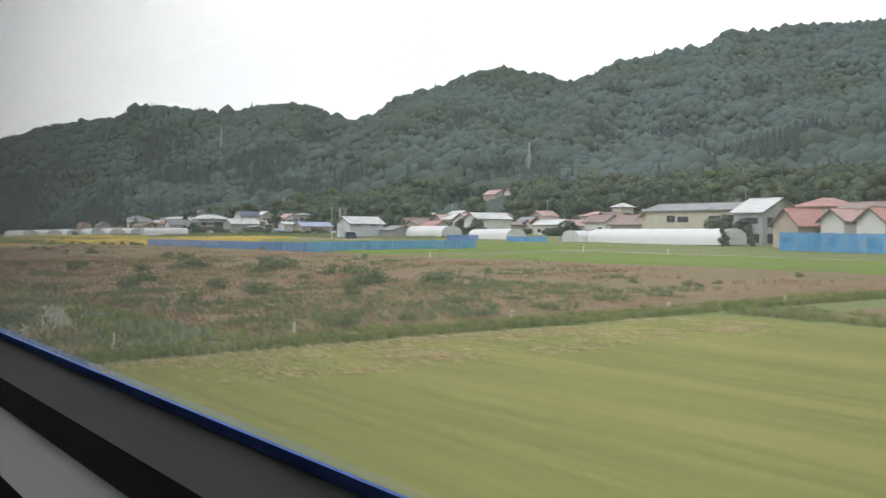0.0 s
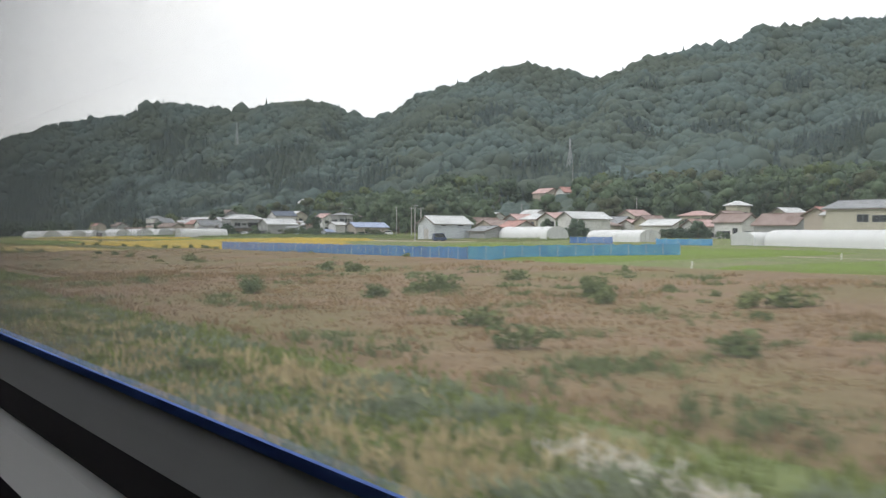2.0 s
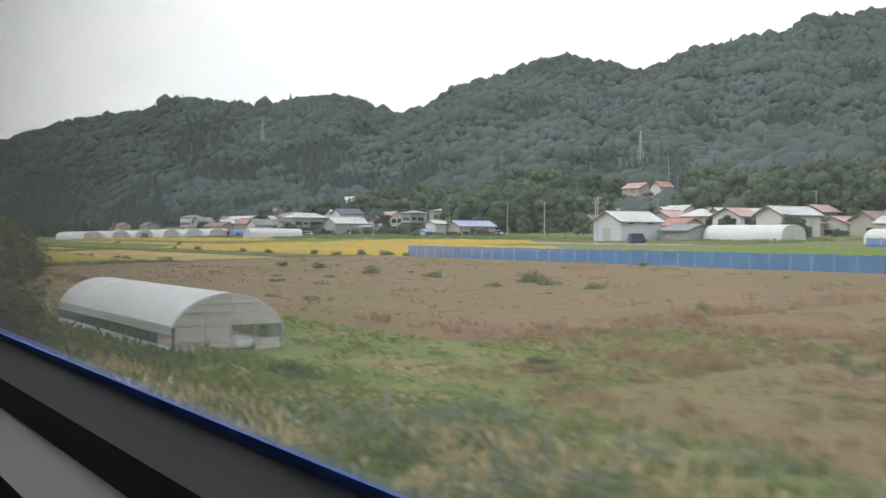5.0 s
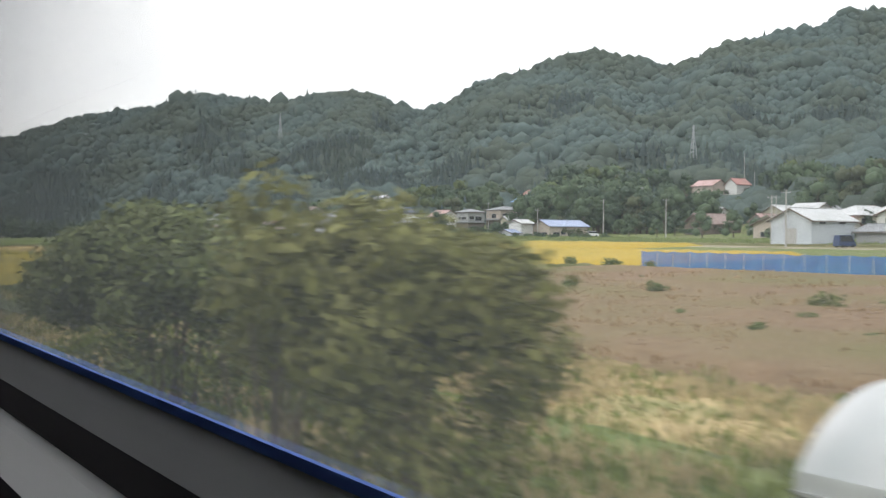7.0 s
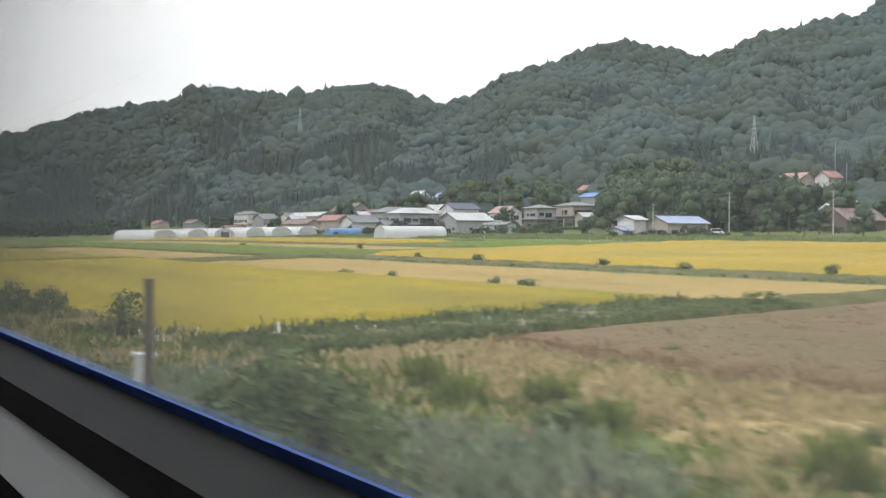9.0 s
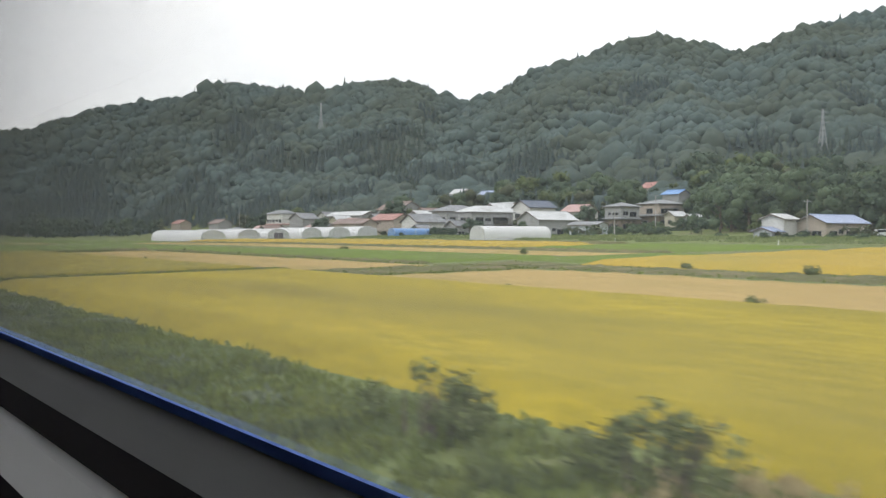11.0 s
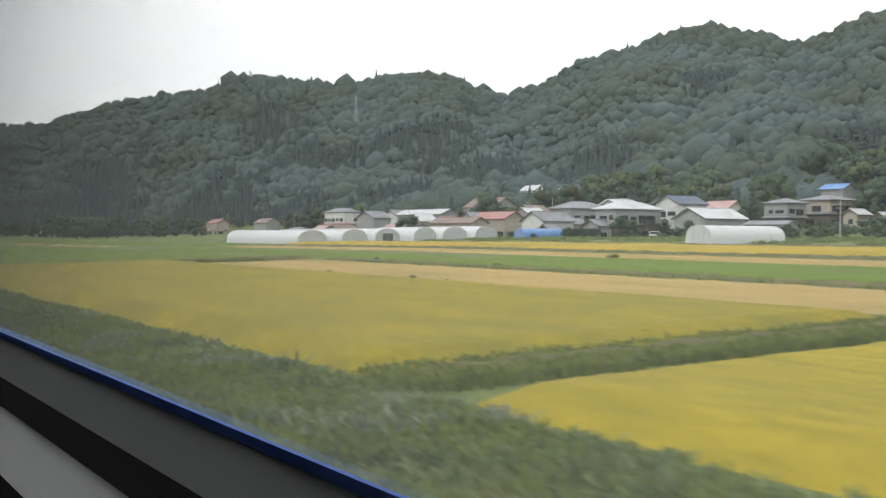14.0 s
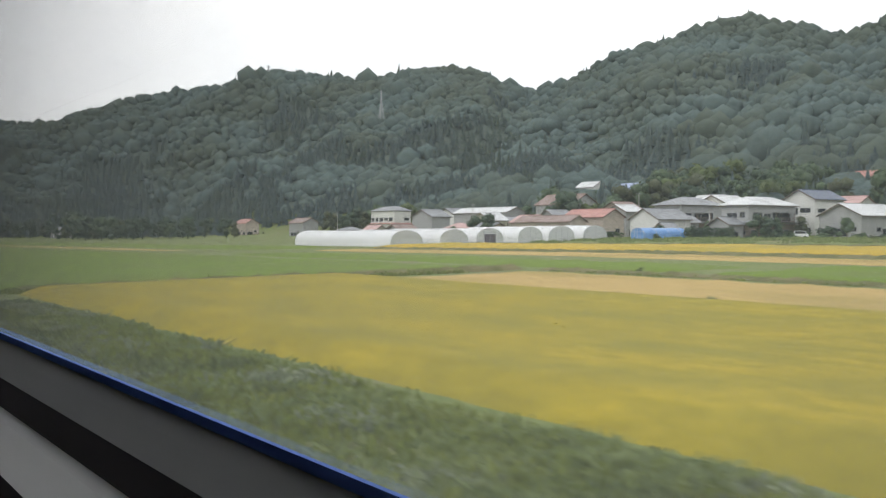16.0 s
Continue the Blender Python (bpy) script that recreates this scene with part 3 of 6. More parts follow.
# ---- things: materials for buildings ----
M_WHITE = mat("white_render", (0.54, 0.54, 0.52), (0.62, 0.62, 0.60), 0.7, spots=(0.46, 0.46, 0.43), spot_scale=0.35, spot_at=0.62)
M_CREAM = mat("cream_render", (0.404, 0.383, 0.310), (0.464, 0.439, 0.361), 0.7, spots=(0.41, 0.385, 0.31), spot_scale=0.35, spot_at=0.62)
M_GREY = mat("grey_siding", (0.292, 0.297, 0.297), (0.353, 0.357, 0.357), 0.8, spots=(0.29, 0.295, 0.295), spot_scale=0.3, spot_at=0.6)
M_PALE_BLUE = mat("pale_blue_sheet", (0.46, 0.50, 0.54), (0.54, 0.58, 0.62), 0.8, spots=(0.40, 0.43, 0.46), spot_scale=0.3, spot_at=0.62)
M_BEIGE = mat("beige_block", (0.378, 0.325, 0.278), (0.461, 0.406, 0.350), 0.8, spots=(0.30, 0.27, 0.23), spot_scale=0.3, spot_at=0.62)
M_TIMBER = mat("weathered_timber", (0.13, 0.105, 0.085), (0.21, 0.175, 0.145), 1.5, bump=0.3, spots=(0.10, 0.085, 0.07), spot_scale=0.4, spot_at=0.6)
M_ROOF_GREY = mat("grey_tiles", (0.22, 0.23, 0.245), (0.29, 0.30, 0.315), 2.0, rough=0.6, bump=0.3, spots=(0.19, 0.20, 0.21), spot_scale=0.3)
M_ROOF_LIGHT = mat("light_metal_roof", (0.50, 0.515, 0.525), (0.60, 0.615, 0.625), 1.0, rough=0.5, spots=(0.42, 0.43, 0.43), spot_scale=0.25, spot_at=0.6)
M_ROOF_BROWN = mat("brown_metal_roof", (0.225, 0.165, 0.15), (0.29, 0.22, 0.20), 1.0, rough=0.55, spots=(0.19, 0.13, 0.11), spot_scale=0.3)
M_ROOF_RED = mat("faded_red_roof", (0.37, 0.18, 0.155), (0.44, 0.24, 0.21), 1.0, rough=0.55, spots=(0.31, 0.16, 0.14), spot_scale=0.3)
M_ROOF_PINK = mat("pink_metal_roof", (0.44, 0.29, 0.275), (0.50, 0.345, 0.325), 1.0, rough=0.55, spots=(0.38, 0.25, 0.23), spot_scale=0.3)
M_ROOF_BLUE = mat("blue_metal_roof", (0.30, 0.36, 0.52), (0.36, 0.42, 0.58), 1.0, rough=0.5)
M_ROOF_NAVY = mat("navy_tiles", (0.085, 0.105, 0.15), (0.12, 0.145, 0.20), 2.0, rough=0.5, bump=0.3)
M_FRAME = mat("aluminium_frame", (0.20, 0.205, 0.21), (0.26, 0.265, 0.27), 3.0, rough=0.4)
M_GLASS = mat("dark_window_glass", (0.03, 0.034, 0.038), (0.045, 0.05, 0.055), 2.0, rough=0.25)
M_GLASS.node_tree.nodes["Principled BSDF"].inputs["Specular IOR Level"].default_value = 0.12
M_SHUTTER = mat("shutter", (0.36, 0.36, 0.34), (0.42, 0.42, 0.40), 3.0, rough=0.5)
M_FILM = mat("white_film", (0.71, 0.72, 0.73), (0.80, 0.81, 0.82), 0.8, rough=0.35, bump=0.1, spots=(0.76, 0.78, 0.79), spot_scale=0.5, spot_at=0.6, translucent=0.2)
M_FILM_OLD = mat("weathered_film", (0.60, 0.63, 0.64), (0.80, 0.81, 0.82), 1.6, rough=0.35, bump=0.25, spots=(0.56, 0.60, 0.61), spot_scale=0.9, spot_at=0.60, spot_soft=0.14, stretch=(1.5, 0.45, 0.45), translucent=0.25)
M_RED = mat("red_handle", (0.50, 0.07, 0.06), (0.58, 0.10, 0.08), 5.0, rough=0.5)
M_FILM_CLEAR = glassy("clear_film", (0.70, 0.72, 0.71), 0.27, 0.3)
M_FILM_END = glassy("beige_film", (0.80, 0.77, 0.70), 0.50, 0.4)
M_SIDE_NET = glassy("dark_green_net", (0.10, 0.12, 0.085), 0.42, 0.8)
M_PIPE = mat("galvanised_pipe", (0.45, 0.46, 0.47), (0.55, 0.56, 0.57), 8.0, rough=0.4, metal=0.4)
M_NET_BLUE = glassy("blue_net", (0.05, 0.19, 0.55), 0.26, 0.8, (0.025, 0.10, 0.38))
M_NET_CYAN = glassy("cyan_net", (0.045, 0.25, 0.56), 0.18, 0.8, (0.10, 0.34, 0.58))
M_TARP = mat("blue_tarp", (0.11, 0.24, 0.52), (0.20, 0.36, 0.62), 0.5, rough=0.45, bump=0.4)
M_CONCRETE = mat("concrete", (0.38, 0.37, 0.35), (0.47, 0.46, 0.44), 2.0, bump=0.2, spots=(0.32, 0.31, 0.29), spot_scale=0.6)
M_STEEL = mat("grey_steel", (0.30, 0.32, 0.33), (0.38, 0.40, 0.41), 3.0, rough=0.5)
M_WOOD = mat("old_post", (0.12, 0.095, 0.08), (0.19, 0.155, 0.13), 5.0, bump=0.5)
M_STAKE = mat("white_plastic", (0.72, 0.72, 0.70), (0.80, 0.80, 0.78), 5.0, rough=0.5)
M_CAR_WHITE = mat("white_car_paint", (0.70, 0.71, 0.72), (0.74, 0.75, 0.76), 2.0, rough=0.25)
M_CAR_BLUE = mat("blue_machine_paint", (0.025, 0.045, 0.110), (0.040, 0.065, 0.140), 2.0, rough=0.35)
M_TYRE = mat("tyre_rubber", (0.015, 0.015, 0.015), (0.025, 0.025, 0.025), 6.0, rough=0.9)


# ---- houses ----
def window(parent, face, u, z, w, h, wx):
    """A window on the south (-y) or east (+x) wall of a house whose front corner is its origin."""
    def slab(bm, u0, u1, z0, z1, d0, d1):
        return box(bm, -u1, -u0, -d1, -d0, z0, z1) if face == "s" else box(bm, d0, d1, u0, u1, z0, z1)
    bm, t = bmesh.new(), 0.07
    slab(bm, u, u + w, z, z + t, 0.0, 0.08)
    slab(bm, u, u + w, z + h - t, z + h, 0.0, 0.08)
    slab(bm, u, u + t, z + t, z + h - t, 0.0, 0.08)
    slab(bm, u + w - t, u + w, z + t, z + h - t, 0.0, 0.08)
    slab(bm, u + w / 2 - t / 2, u + w / 2 + t / 2, z + t, z + h - t, 0.0, 0.07)
    fr = part("window", bm, M_FRAME, parent)
    part("pane", slab(bmesh.new(), u + t, u + w - t, z + t, z + h - t, 0.0, 0.035), M_GLASS, fr, "dark window glass")


def gable_roof(parent, wx, wy, ze, zr, along, over, material, x0=0.0, y0=0.0, thick=0.22):
    """Two sloping slabs and a ridge cap over the rectangle -wx..0, 0..wy shifted by x0, y0."""
    half = (wx if along == "y" else wy) / 2
    k = (zr - ze) / half
    for side in (-1, 1):
        bm = bmesh.new()
        prof = [(0, zr), (side * (half + over), ze - k * over), (side * (half + over), ze - k * over + thick), (0, zr + thick)]
        a, b = (-over, (wy if along == "y" else wx) + over)
        rows = []
        for e in (a, b):
            ring = []
            for p, z in prof:
                ring.append(bm.verts.new((x0 - wx / 2 + p, y0 + e, z) if along == "y" else (x0 - e, y0 + wy / 2 + p, z)))
            rows.append(ring)
        for i in range(4):
            bm.faces.new((rows[0][i], rows[0][(i + 1) % 4], rows[1][(i + 1) % 4], rows[1][i]))
        bm.faces.new(rows[0][::-1])
        bm.faces.new(rows[1])
        part("roof", bm, material, parent)
    bm = bmesh.new()
    if along == "y":
        box(bm, x0 - wx / 2 - 0.15, x0 - wx / 2 + 0.15, y0 - over, y0 + wy + over, zr + thick - 0.03, zr + thick + 0.10)
    else:
        box(bm, x0 - wx - over, x0 + over, y0 + wy / 2 - 0.15, y0 + wy / 2 + 0.15, zr + thick - 0.03, zr + thick + 0.10)
    part("ridge_cap", bm, material, parent)
    for side in (-1, 1):
        zl, lo, hi = ze - k * over - 0.05, side * (half + over), (wy if along == "y" else wx) + over
        verge, gutter = bmesh.new(), bmesh.new()
        if along == "y":
            bar(verge, (x0 - wx / 2, y0 - over - 0.03, zr), (x0 - wx / 2 + lo, y0 - over - 0.03, zl + 0.05), 0.11)
            bar(gutter, (x0 - wx / 2 + lo, y0 - over, zl), (x0 - wx / 2 + lo, y0 + hi, zl), 0.07)
        else:
            bar(verge, (x0 + over + 0.03, y0 + wy / 2, zr), (x0 + over + 0.03, y0 + wy / 2 + lo, zl + 0.05), 0.11)
            bar(gutter, (x0 + over, y0 + wy / 2 + lo, zl), (x0 - hi, y0 + wy / 2 + lo, zl), 0.07)
        part("bargeboard", verge, M_TIMBER, parent, "dark bargeboard")
        part("gutter", gutter, M_TIMBER, parent, "dark gutter")


def hip_roof(parent, wx, wy, ze, zr, over, material, x0=0.0, y0=0.0, thick=0.18):
    bm = bmesh.new()
    xa, xb, ya, yb = x0 - wx - over, x0 + over, y0 - over, y0 + wy + over
    inset = min(xb - xa, yb - ya) / 2 * 0.95
    low = [bm.verts.new(p) for p in ((xa, ya, ze), (xb, ya, ze), (xb, yb, ze), (xa, yb, ze))]
    eav = [bm.verts.new((v.co.x, v.co.y, ze + thick)) for v in low]
    if xb - xa > yb - ya:
        r0, r1 = bm.verts.new((xa + inset, (ya + yb) / 2, zr)), bm.verts.new((xb - inset, (ya + yb) / 2, zr))
        tops = ((eav[0], eav[1], r1, r0), (eav[1], eav[2], r1), (eav[2], eav[3], r0, r1), (eav[3], eav[0], r0))
    else:
        r0, r1 = bm.verts.new(((xa + xb) / 2, ya + inset, zr)), bm.verts.new(((xa + xb) / 2, yb - inset, zr))
        tops = ((eav[0], eav[1], r0), (eav[1], eav[2], r1, r0), (eav[2], eav[3], r1), (eav[3], eav[0], r0, r1))
    for f in tops:
        bm.faces.new(f)
    bm.faces.new(low[::-1])
    for i in range(4):
        bm.faces.new((low[i], low[(i + 1) % 4], eav[(i + 1) % 4], eav[i]))
    part("roof", bm, material, parent)


def balcony(parent, u0, w, z, wx):
    """A deep timber balcony on the east wall with posts, a rail and tall dark glazing behind."""
    part("balcony_deck", boxed(0.0, 1.3, u0, u0 + w, z - 0.15, z), M_TIMBER, parent, "dark timber balcony deck")
    bm = bmesh.new()
    for k in range(int(w / 0.9) + 1):
        bar(bm, (1.25, u0 + 0.05 + k * 0.9, z), (1.25, u0 + 0.05 + k * 0.9, z + 0.95), 0.035)
    bar(bm, (1.25, u0, z + 0.95), (1.25, u0 + w, z + 0.95), 0.05)
    bar(bm, (1.25, u0, z + 0.5), (1.25, u0 + w, z + 0.5), 0.03)
    part("balcony_rail", bm, M_TIMBER, parent, "dark timber rail")
    part("balcony_roof", boxed(0.0, 1.5, u0 - 0.2, u0 + w + 0.2, z + 2.25, z + 2.37), M_ROOF_GREY, parent)
    for k in range(2):
        a = u0 + 0.3 + k * (w - 0.3) / 2
        part("balcony_window", boxed(0.0, 0.09, a, a + (w - 0.9) / 2, z + 0.05, z + 2.0), M_GLASS, parent, "tall dark balcony window")
    for e in (0.1, w - 0.1):
        part("balcony_post", bar(bmesh.new(), (1.25, u0 + e, -0.3), (1.25, u0 + e, z + 2.25), 0.07), M_TIMBER, parent)


def house(label, x, y, wx, wy, eave, ridge, along="y", wall=M_WHITE, roof=M_ROOF_GREY, storeys=1, skirt=None, over=0.6, name="house", category="house", base=None,
          doors=(), win=True, glaze=1.0, clad=None, loggia=None):
    """A house whose south-east corner stands at x, y; eave and ridge are heights above the sea, base that of its floor."""
    g = min(land1(x, y), land1(x - wx, y), land1(x, y + wy), land1(x - wx, y + wy)) if base is None else base
    h = thing(name, x, y, g, label, category, "village buildings")
    ze, zr = eave - g, ridge - g
    bm = bmesh.new()
    low = -0.6 if base is None else -6.0
    if along == "hip":
        box(bm, -wx, 0, 0, wy, low, ze)
        part("wall", bm, wall, h)
        hip_roof(h, wx, wy, ze, zr, over, roof)
    else:
        if along == "y":
            ring = [(-wx, low), (0, low), (0, ze), (-wx / 2, zr), (-wx, ze)]
            a, b = ([bm.verts.new((p, e, z)) for p, z in ring] for e in (0, wy))
        else:
            ring = [(0, low), (wy, low), (wy, ze), (wy / 2, zr), (0, ze)]
            a, b = ([bm.verts.new((e, p, z)) for p, z in ring] for e in (-wx, 0))
        for i in range(5):
            bm.faces.new((a[i], a[(i + 1) % 5], b[(i + 1) % 5], b[i]))
        bm.faces.new(a[::-1])
        bm.faces.new(b)
        part("wall", bm, wall, h)
        gable_roof(h, wx, wy, ze, zr, along, over, roof)
    # Dark strip under hipped eaves, added to deepen the overhang's shadow.
    if along == "hip":
        part("eaves_shade", boxed(-wx - over * 0.9, over * 0.9, -over * 0.9, wy + over * 0.9, ze - 0.16, ze - 0.005), M_TIMBER, h, "dark board standing in for deep eaves shade")
    if clad:
        part("cladding", box(boxed(-wx - 0.03, 0.03, -0.03, 0.0, low, ze * 0.44), 0.0, 0.03, 0.0, wy, low, ze * 0.44), clad, h, "dark timber cladding")
    if skirt:
        zs = ze * 0.52
        bm = bmesh.new()
        for p in (((-wx - 0.9, -0.9, zs - 0.35), (0.9, -0.9, zs - 0.35), (0, 0, zs + 0.1), (-wx, 0, zs + 0.1)), ((0.9, -0.9, zs - 0.35), (0.9, wy + 0.9, zs - 0.35), (0, wy, zs + 0.1), (0, 0, zs + 0.1))):
            top = [bm.verts.new(q) for q in p]
            bot = [bm.verts.new((q[0], q[1], q[2] - 0.12)) for q in p]
            bm.faces.new(top)
            bm.faces.new(bot[::-1])
            for i in range(4):
                bm.faces.new((top[i], bot[i], bot[(i + 1) % 4], top[(i + 1) % 4]))
        part("lower_roof", bm, skirt, h)
    if win:
        pick = random.Random(int(x * 13 + y * 7))
        for k in range(storeys):
            zw = ze * (0.26 if storeys == 1 else (0.10, 0.62)[k])
            for face, run in (("s", wx), ("e", wy)):
                u = pick.uniform(0.7, 1.6)
                while u < run - 1.6:
                    w = pick.choice((1.7, 2.6, 3.4, 3.4))
                    tall = w > 2 and (k == 0 or pick.random() < 0.4)
                    if u + w < run - 0.5 and pick.random() < 0.95 * glaze:
                        window(h, face, u, 0.25 if tall and k == 0 else zw - (0.5 if tall else 0), w, min(1.9 if tall else pick.choice((1.1, 1.3, 1.5)), ze * 0.38), wx)
                    u += w + pick.uniform(0.5, 1.3)
    if loggia:
        balcony(h, loggia[0], loggia[1], ze * 0.52, wx)
    for face, u, w, hd in doors:
        bm = bmesh.new()
        box(bm, -u - w, -u, -0.06, 0.0, 0, hd) if face == "s" else box(bm, 0.0, 0.06, u, u + w, 0, hd)
        part("door", bm, M_SHUTTER, h, "grey roller door")
    return h


# village behind the fallow field
house("long cream two-storey hall with a dark flat-pitched roof", -152.5, 175, 33, 9, 10.6, 12.0, "x", M_CREAM, M_ROOF_GREY, 2, glaze=0.45)
house("cream gabled house joined to a hall", -184.5, 183, 8, 9, 9.6, 11.0, "x", M_CREAM, M_ROOF_LIGHT, 2, glaze=0.6)
house("grey two-storey house with a light gabled roof", -144.9, 168, 7.5, 10.6, 9.8, 12.4, "x", M_GREY, M_ROOF_LIGHT, 2)
house("low house with a faded red gabled roof", -128.3, 158, 5.5, 9, 7.2, 9.9, "y", M_BEIGE, M_ROOF_RED, 1)
house("small white house with a pink metal roof", -121.5, 162, 5, 8, 7.9, 9.7, "y", M_WHITE, M_ROOF_PINK, 1, glaze=0.4)
house("small white house with a red metal roof", -112, 160, 5.5, 9, 7.7, 9.8, "y", M_WHITE, M_ROOF_RED, 1, glaze=0.4)
house("large house with a faded red hipped roof", -152, 197, 9, 12, 11.4, 13.6, "hip", M_CREAM, M_ROOF_RED, 2)
house("house with a brown metal roof behind others", -130, 192, 16, 9, 10.6, 12.0, "x", M_BEIGE, M_ROOF_BROWN, 2)
house("house with a red metal roof behind others", -108, 190, 14, 9, 10.2, 11.8, "x", M_CREAM, M_ROOF_RED, 2)
house("low white house with a brown roof", -231.5, 203, 9, 6, 8.8, 10.6, "x", M_WHITE, M_ROOF_BROWN, 1)
house("low grey house with a long brown roof", -210.5, 197, 12, 7, 8.0, 10.3, "x", M_GREY, M_ROOF_BROWN, 1, glaze=0.5)
house("cream gabled house with a faded red roof", -196.1, 190, 6.5, 7, 9.8, 11.3, "y", M_BEIGE, M_ROOF_RED, 2, glaze=0.4)
house("narrow two-storey house with a light hipped roof", -269, 243, 4.5, 5.5, 14.2, 15.7, "hip", M_CREAM, M_ROOF_LIGHT, 2)
house("low white house with a pale roof", -264, 212, 12, 6, 8.2, 9.6, "x", M_WHITE, M_ROOF_LIGHT, 1)
house("small white house with a pink roof", -248, 205, 5.5, 7, 7.8, 9.3, "y", M_WHITE, M_ROOF_PINK, 1)
house("white gabled house with a pale metal roof", -294, 202, 7.5, 14, 10.2, 12.0, "y", M_WHITE, M_ROOF_LIGHT, 1, glaze=0.3)
house("white house with an uneven pale roof among trees", -365.9, 241, 9, 9.4, 12.0, 14.4, "x", M_WHITE, M_ROOF_LIGHT, 1)
house("white house with a pale gabled roof", -352, 246, 8, 9, 11.4, 13.4, "y", M_CREAM, M_ROOF_LIGHT, 1)
house("house with a white roof among garden trees", -330, 232, 10, 8, 10.8, 12.6, "x", M_CREAM, M_ROOF_LIGHT, 1)
house("hillside house with a faded red roof", -532, 379, 13, 10, 29.4, 32.0, "x", M_BEIGE, M_ROOF_PINK, 1, base=22.0)
house("hillside house with a red gabled roof", -519, 381, 7, 9, 29.6, 32.2, "y", M_WHITE, M_ROOF_RED, 1, base=22.0)
house("pale blue metal barn with a light gabled roof", -300.3, 158, 9.0, 12, 8.2, 10.2, "y", M_PALE_BLUE, M_ROOF_LIGHT, 1, name="barn", category="barn", win=False,
      doors=(("s", 3.2, 2.6, 3.2),))
bn = [o for o in scene.objects if o.name.startswith("barn")][0]
for u in (2.0, 7.6):
    window(bn, "e", u, 4.0, 1.8, 0.9, 8)
house("low grey lean-to shed beside a barn", -290.5, 168, 8, 8, 6.2, 7.4, "x", M_GREY, M_ROOF_GREY, 1, name="shed", category="shed", win=False, doors=(("e", 4.6, 1.6, 2.0),))
house("beige workshop with a pale blue metal roof", -433, 204, 8.2, 15, 8.1, 9.8, "y", M_BEIGE, M_ROOF_BLUE, 1, name="workshop", category="workshop", glaze=1.0)
house("small white two-storey shed with a pale roof", -440.6, 199, 6.5, 4.5, 8.9, 9.9, "y", M_WHITE, M_ROOF_LIGHT, 1, name="shed", category="shed", win=False)
house("blue metal lean-to before a white shed", -441, 195.5, 5.5, 3.4, 6.0, 6.8, "y", M_PALE_BLUE, M_ROOF_BLUE, 1, name="shed", category="shed", win=False)
house("dark weathered timber barn with a brown roof", -404.3, 240, 8, 16, 9.2, 12.0, "y", M_TIMBER, M_ROOF_BROWN, 1, name="barn", category="barn", glaze=0.3)
house("white house with a pale gabled roof", -421, 262, 9, 8, 12.6, 14.6, "x", M_WHITE, M_ROOF_LIGHT, 1)
house("white house with a pale roof behind a barn", -398, 268, 8, 9, 13.0, 15.0, "y", M_CREAM, M_ROOF_LIGHT, 2)
house("small house with a pink gabled roof", -388, 248, 6, 7, 9.8, 11.8, "y", M_GREY, M_ROOF_PINK, 1)

# village further along the line
house("pink and white house with a red lower roof", -832, 250, 22, 9, 15.8, 18.1, "hip", M_WHITE, M_ROOF_GREY, 2, M_ROOF_RED)
house("long low shed with a brown roof", -642.5, 199, 26, 6, 9.0, 10.6, "x", M_BEIGE, M_ROOF_BROWN, 1, name="shed", category="shed", glaze=0.3)
house("large gabled house with a brown roof", -708, 254, 22, 12, 16.6, 20.2, "x", M_GREY, M_ROOF_BROWN, 2, glaze=0.6)
house("low house with a red metal roof", -645, 214, 19, 8, 10.6, 12.8, "x", M_BEIGE, M_ROOF_RED, 1)
house("white gabled house with grey tiled roof", -612.6, 205, 11, 12.1, 9.5, 12.2, "y", M_WHITE, M_ROOF_GREY, 1, glaze=0.3)
house("large farmhouse with a grey tiled hipped roof", -625, 226, 11, 17, 13.8, 16.4, "hip", M_GREY, M_ROOF_GREY, 2, M_ROOF_GREY, 0.9, clad=M_TIMBER, loggia=(5.0, 6.0))
house("two-storey house with a light roof and balcony", -588.5, 213, 9, 18, 12.8, 15.2, "hip", M_GREY, M_ROOF_LIGHT, 2, M_ROOF_GREY, 0.9, clad=M_TIMBER, loggia=(9.0, 7.0))
house("white two-storey house with a navy tiled roof", -588, 238, 10, 12, 15.0, 17.4, "y", M_WHITE, M_ROOF_NAVY, 2)
house("grey gabled house with a light metal roof", -561.9, 222, 12, 16.5, 10.1, 12.8, "y", M_GREY, M_ROOF_LIGHT, 1)
house("two-storey house with a grey hipped roof", -571, 267, 9, 9, 15.4, 17.1, "hip", M_GREY, M_ROOF_GREY, 2, M_ROOF_GREY, 0.9, clad=M_TIMBER)
house("wide two-storey house with a grey hipped roof", -567, 282, 11, 13, 16.6, 18.4, "hip", M_BEIGE, M_ROOF_GREY, 2, M_ROOF_GREY, 0.9, clad=M_TIMBER, loggia=(3.0, 6.0))
house("hillside house under a bright blue tarpaulin roof", -578, 303, 9, 6, 21.2, 22.7, "x", M_GREY, M_TARP, 1)
house("long low shed with grey-blue metal walls", -539, 228, 14, 4.5, 8.3, 9.1, "x", M_PALE_BLUE, M_ROOF_GREY, 1, name="shed", category="shed", win=False)
house("white house with a light gabled roof", -640, 262, 14, 11, 15.0, 18.0, "y", M_WHITE, M_ROOF_LIGHT, 2)
house("house with a pale roof on rising ground", -668, 285, 12, 10, 16.6, 19.4, "x", M_CREAM, M_ROOF_LIGHT, 2)
house("house with a pink metal roof", -600, 272, 12, 9, 14.2, 16.8, "x", M_WHITE, M_ROOF_PINK, 2)
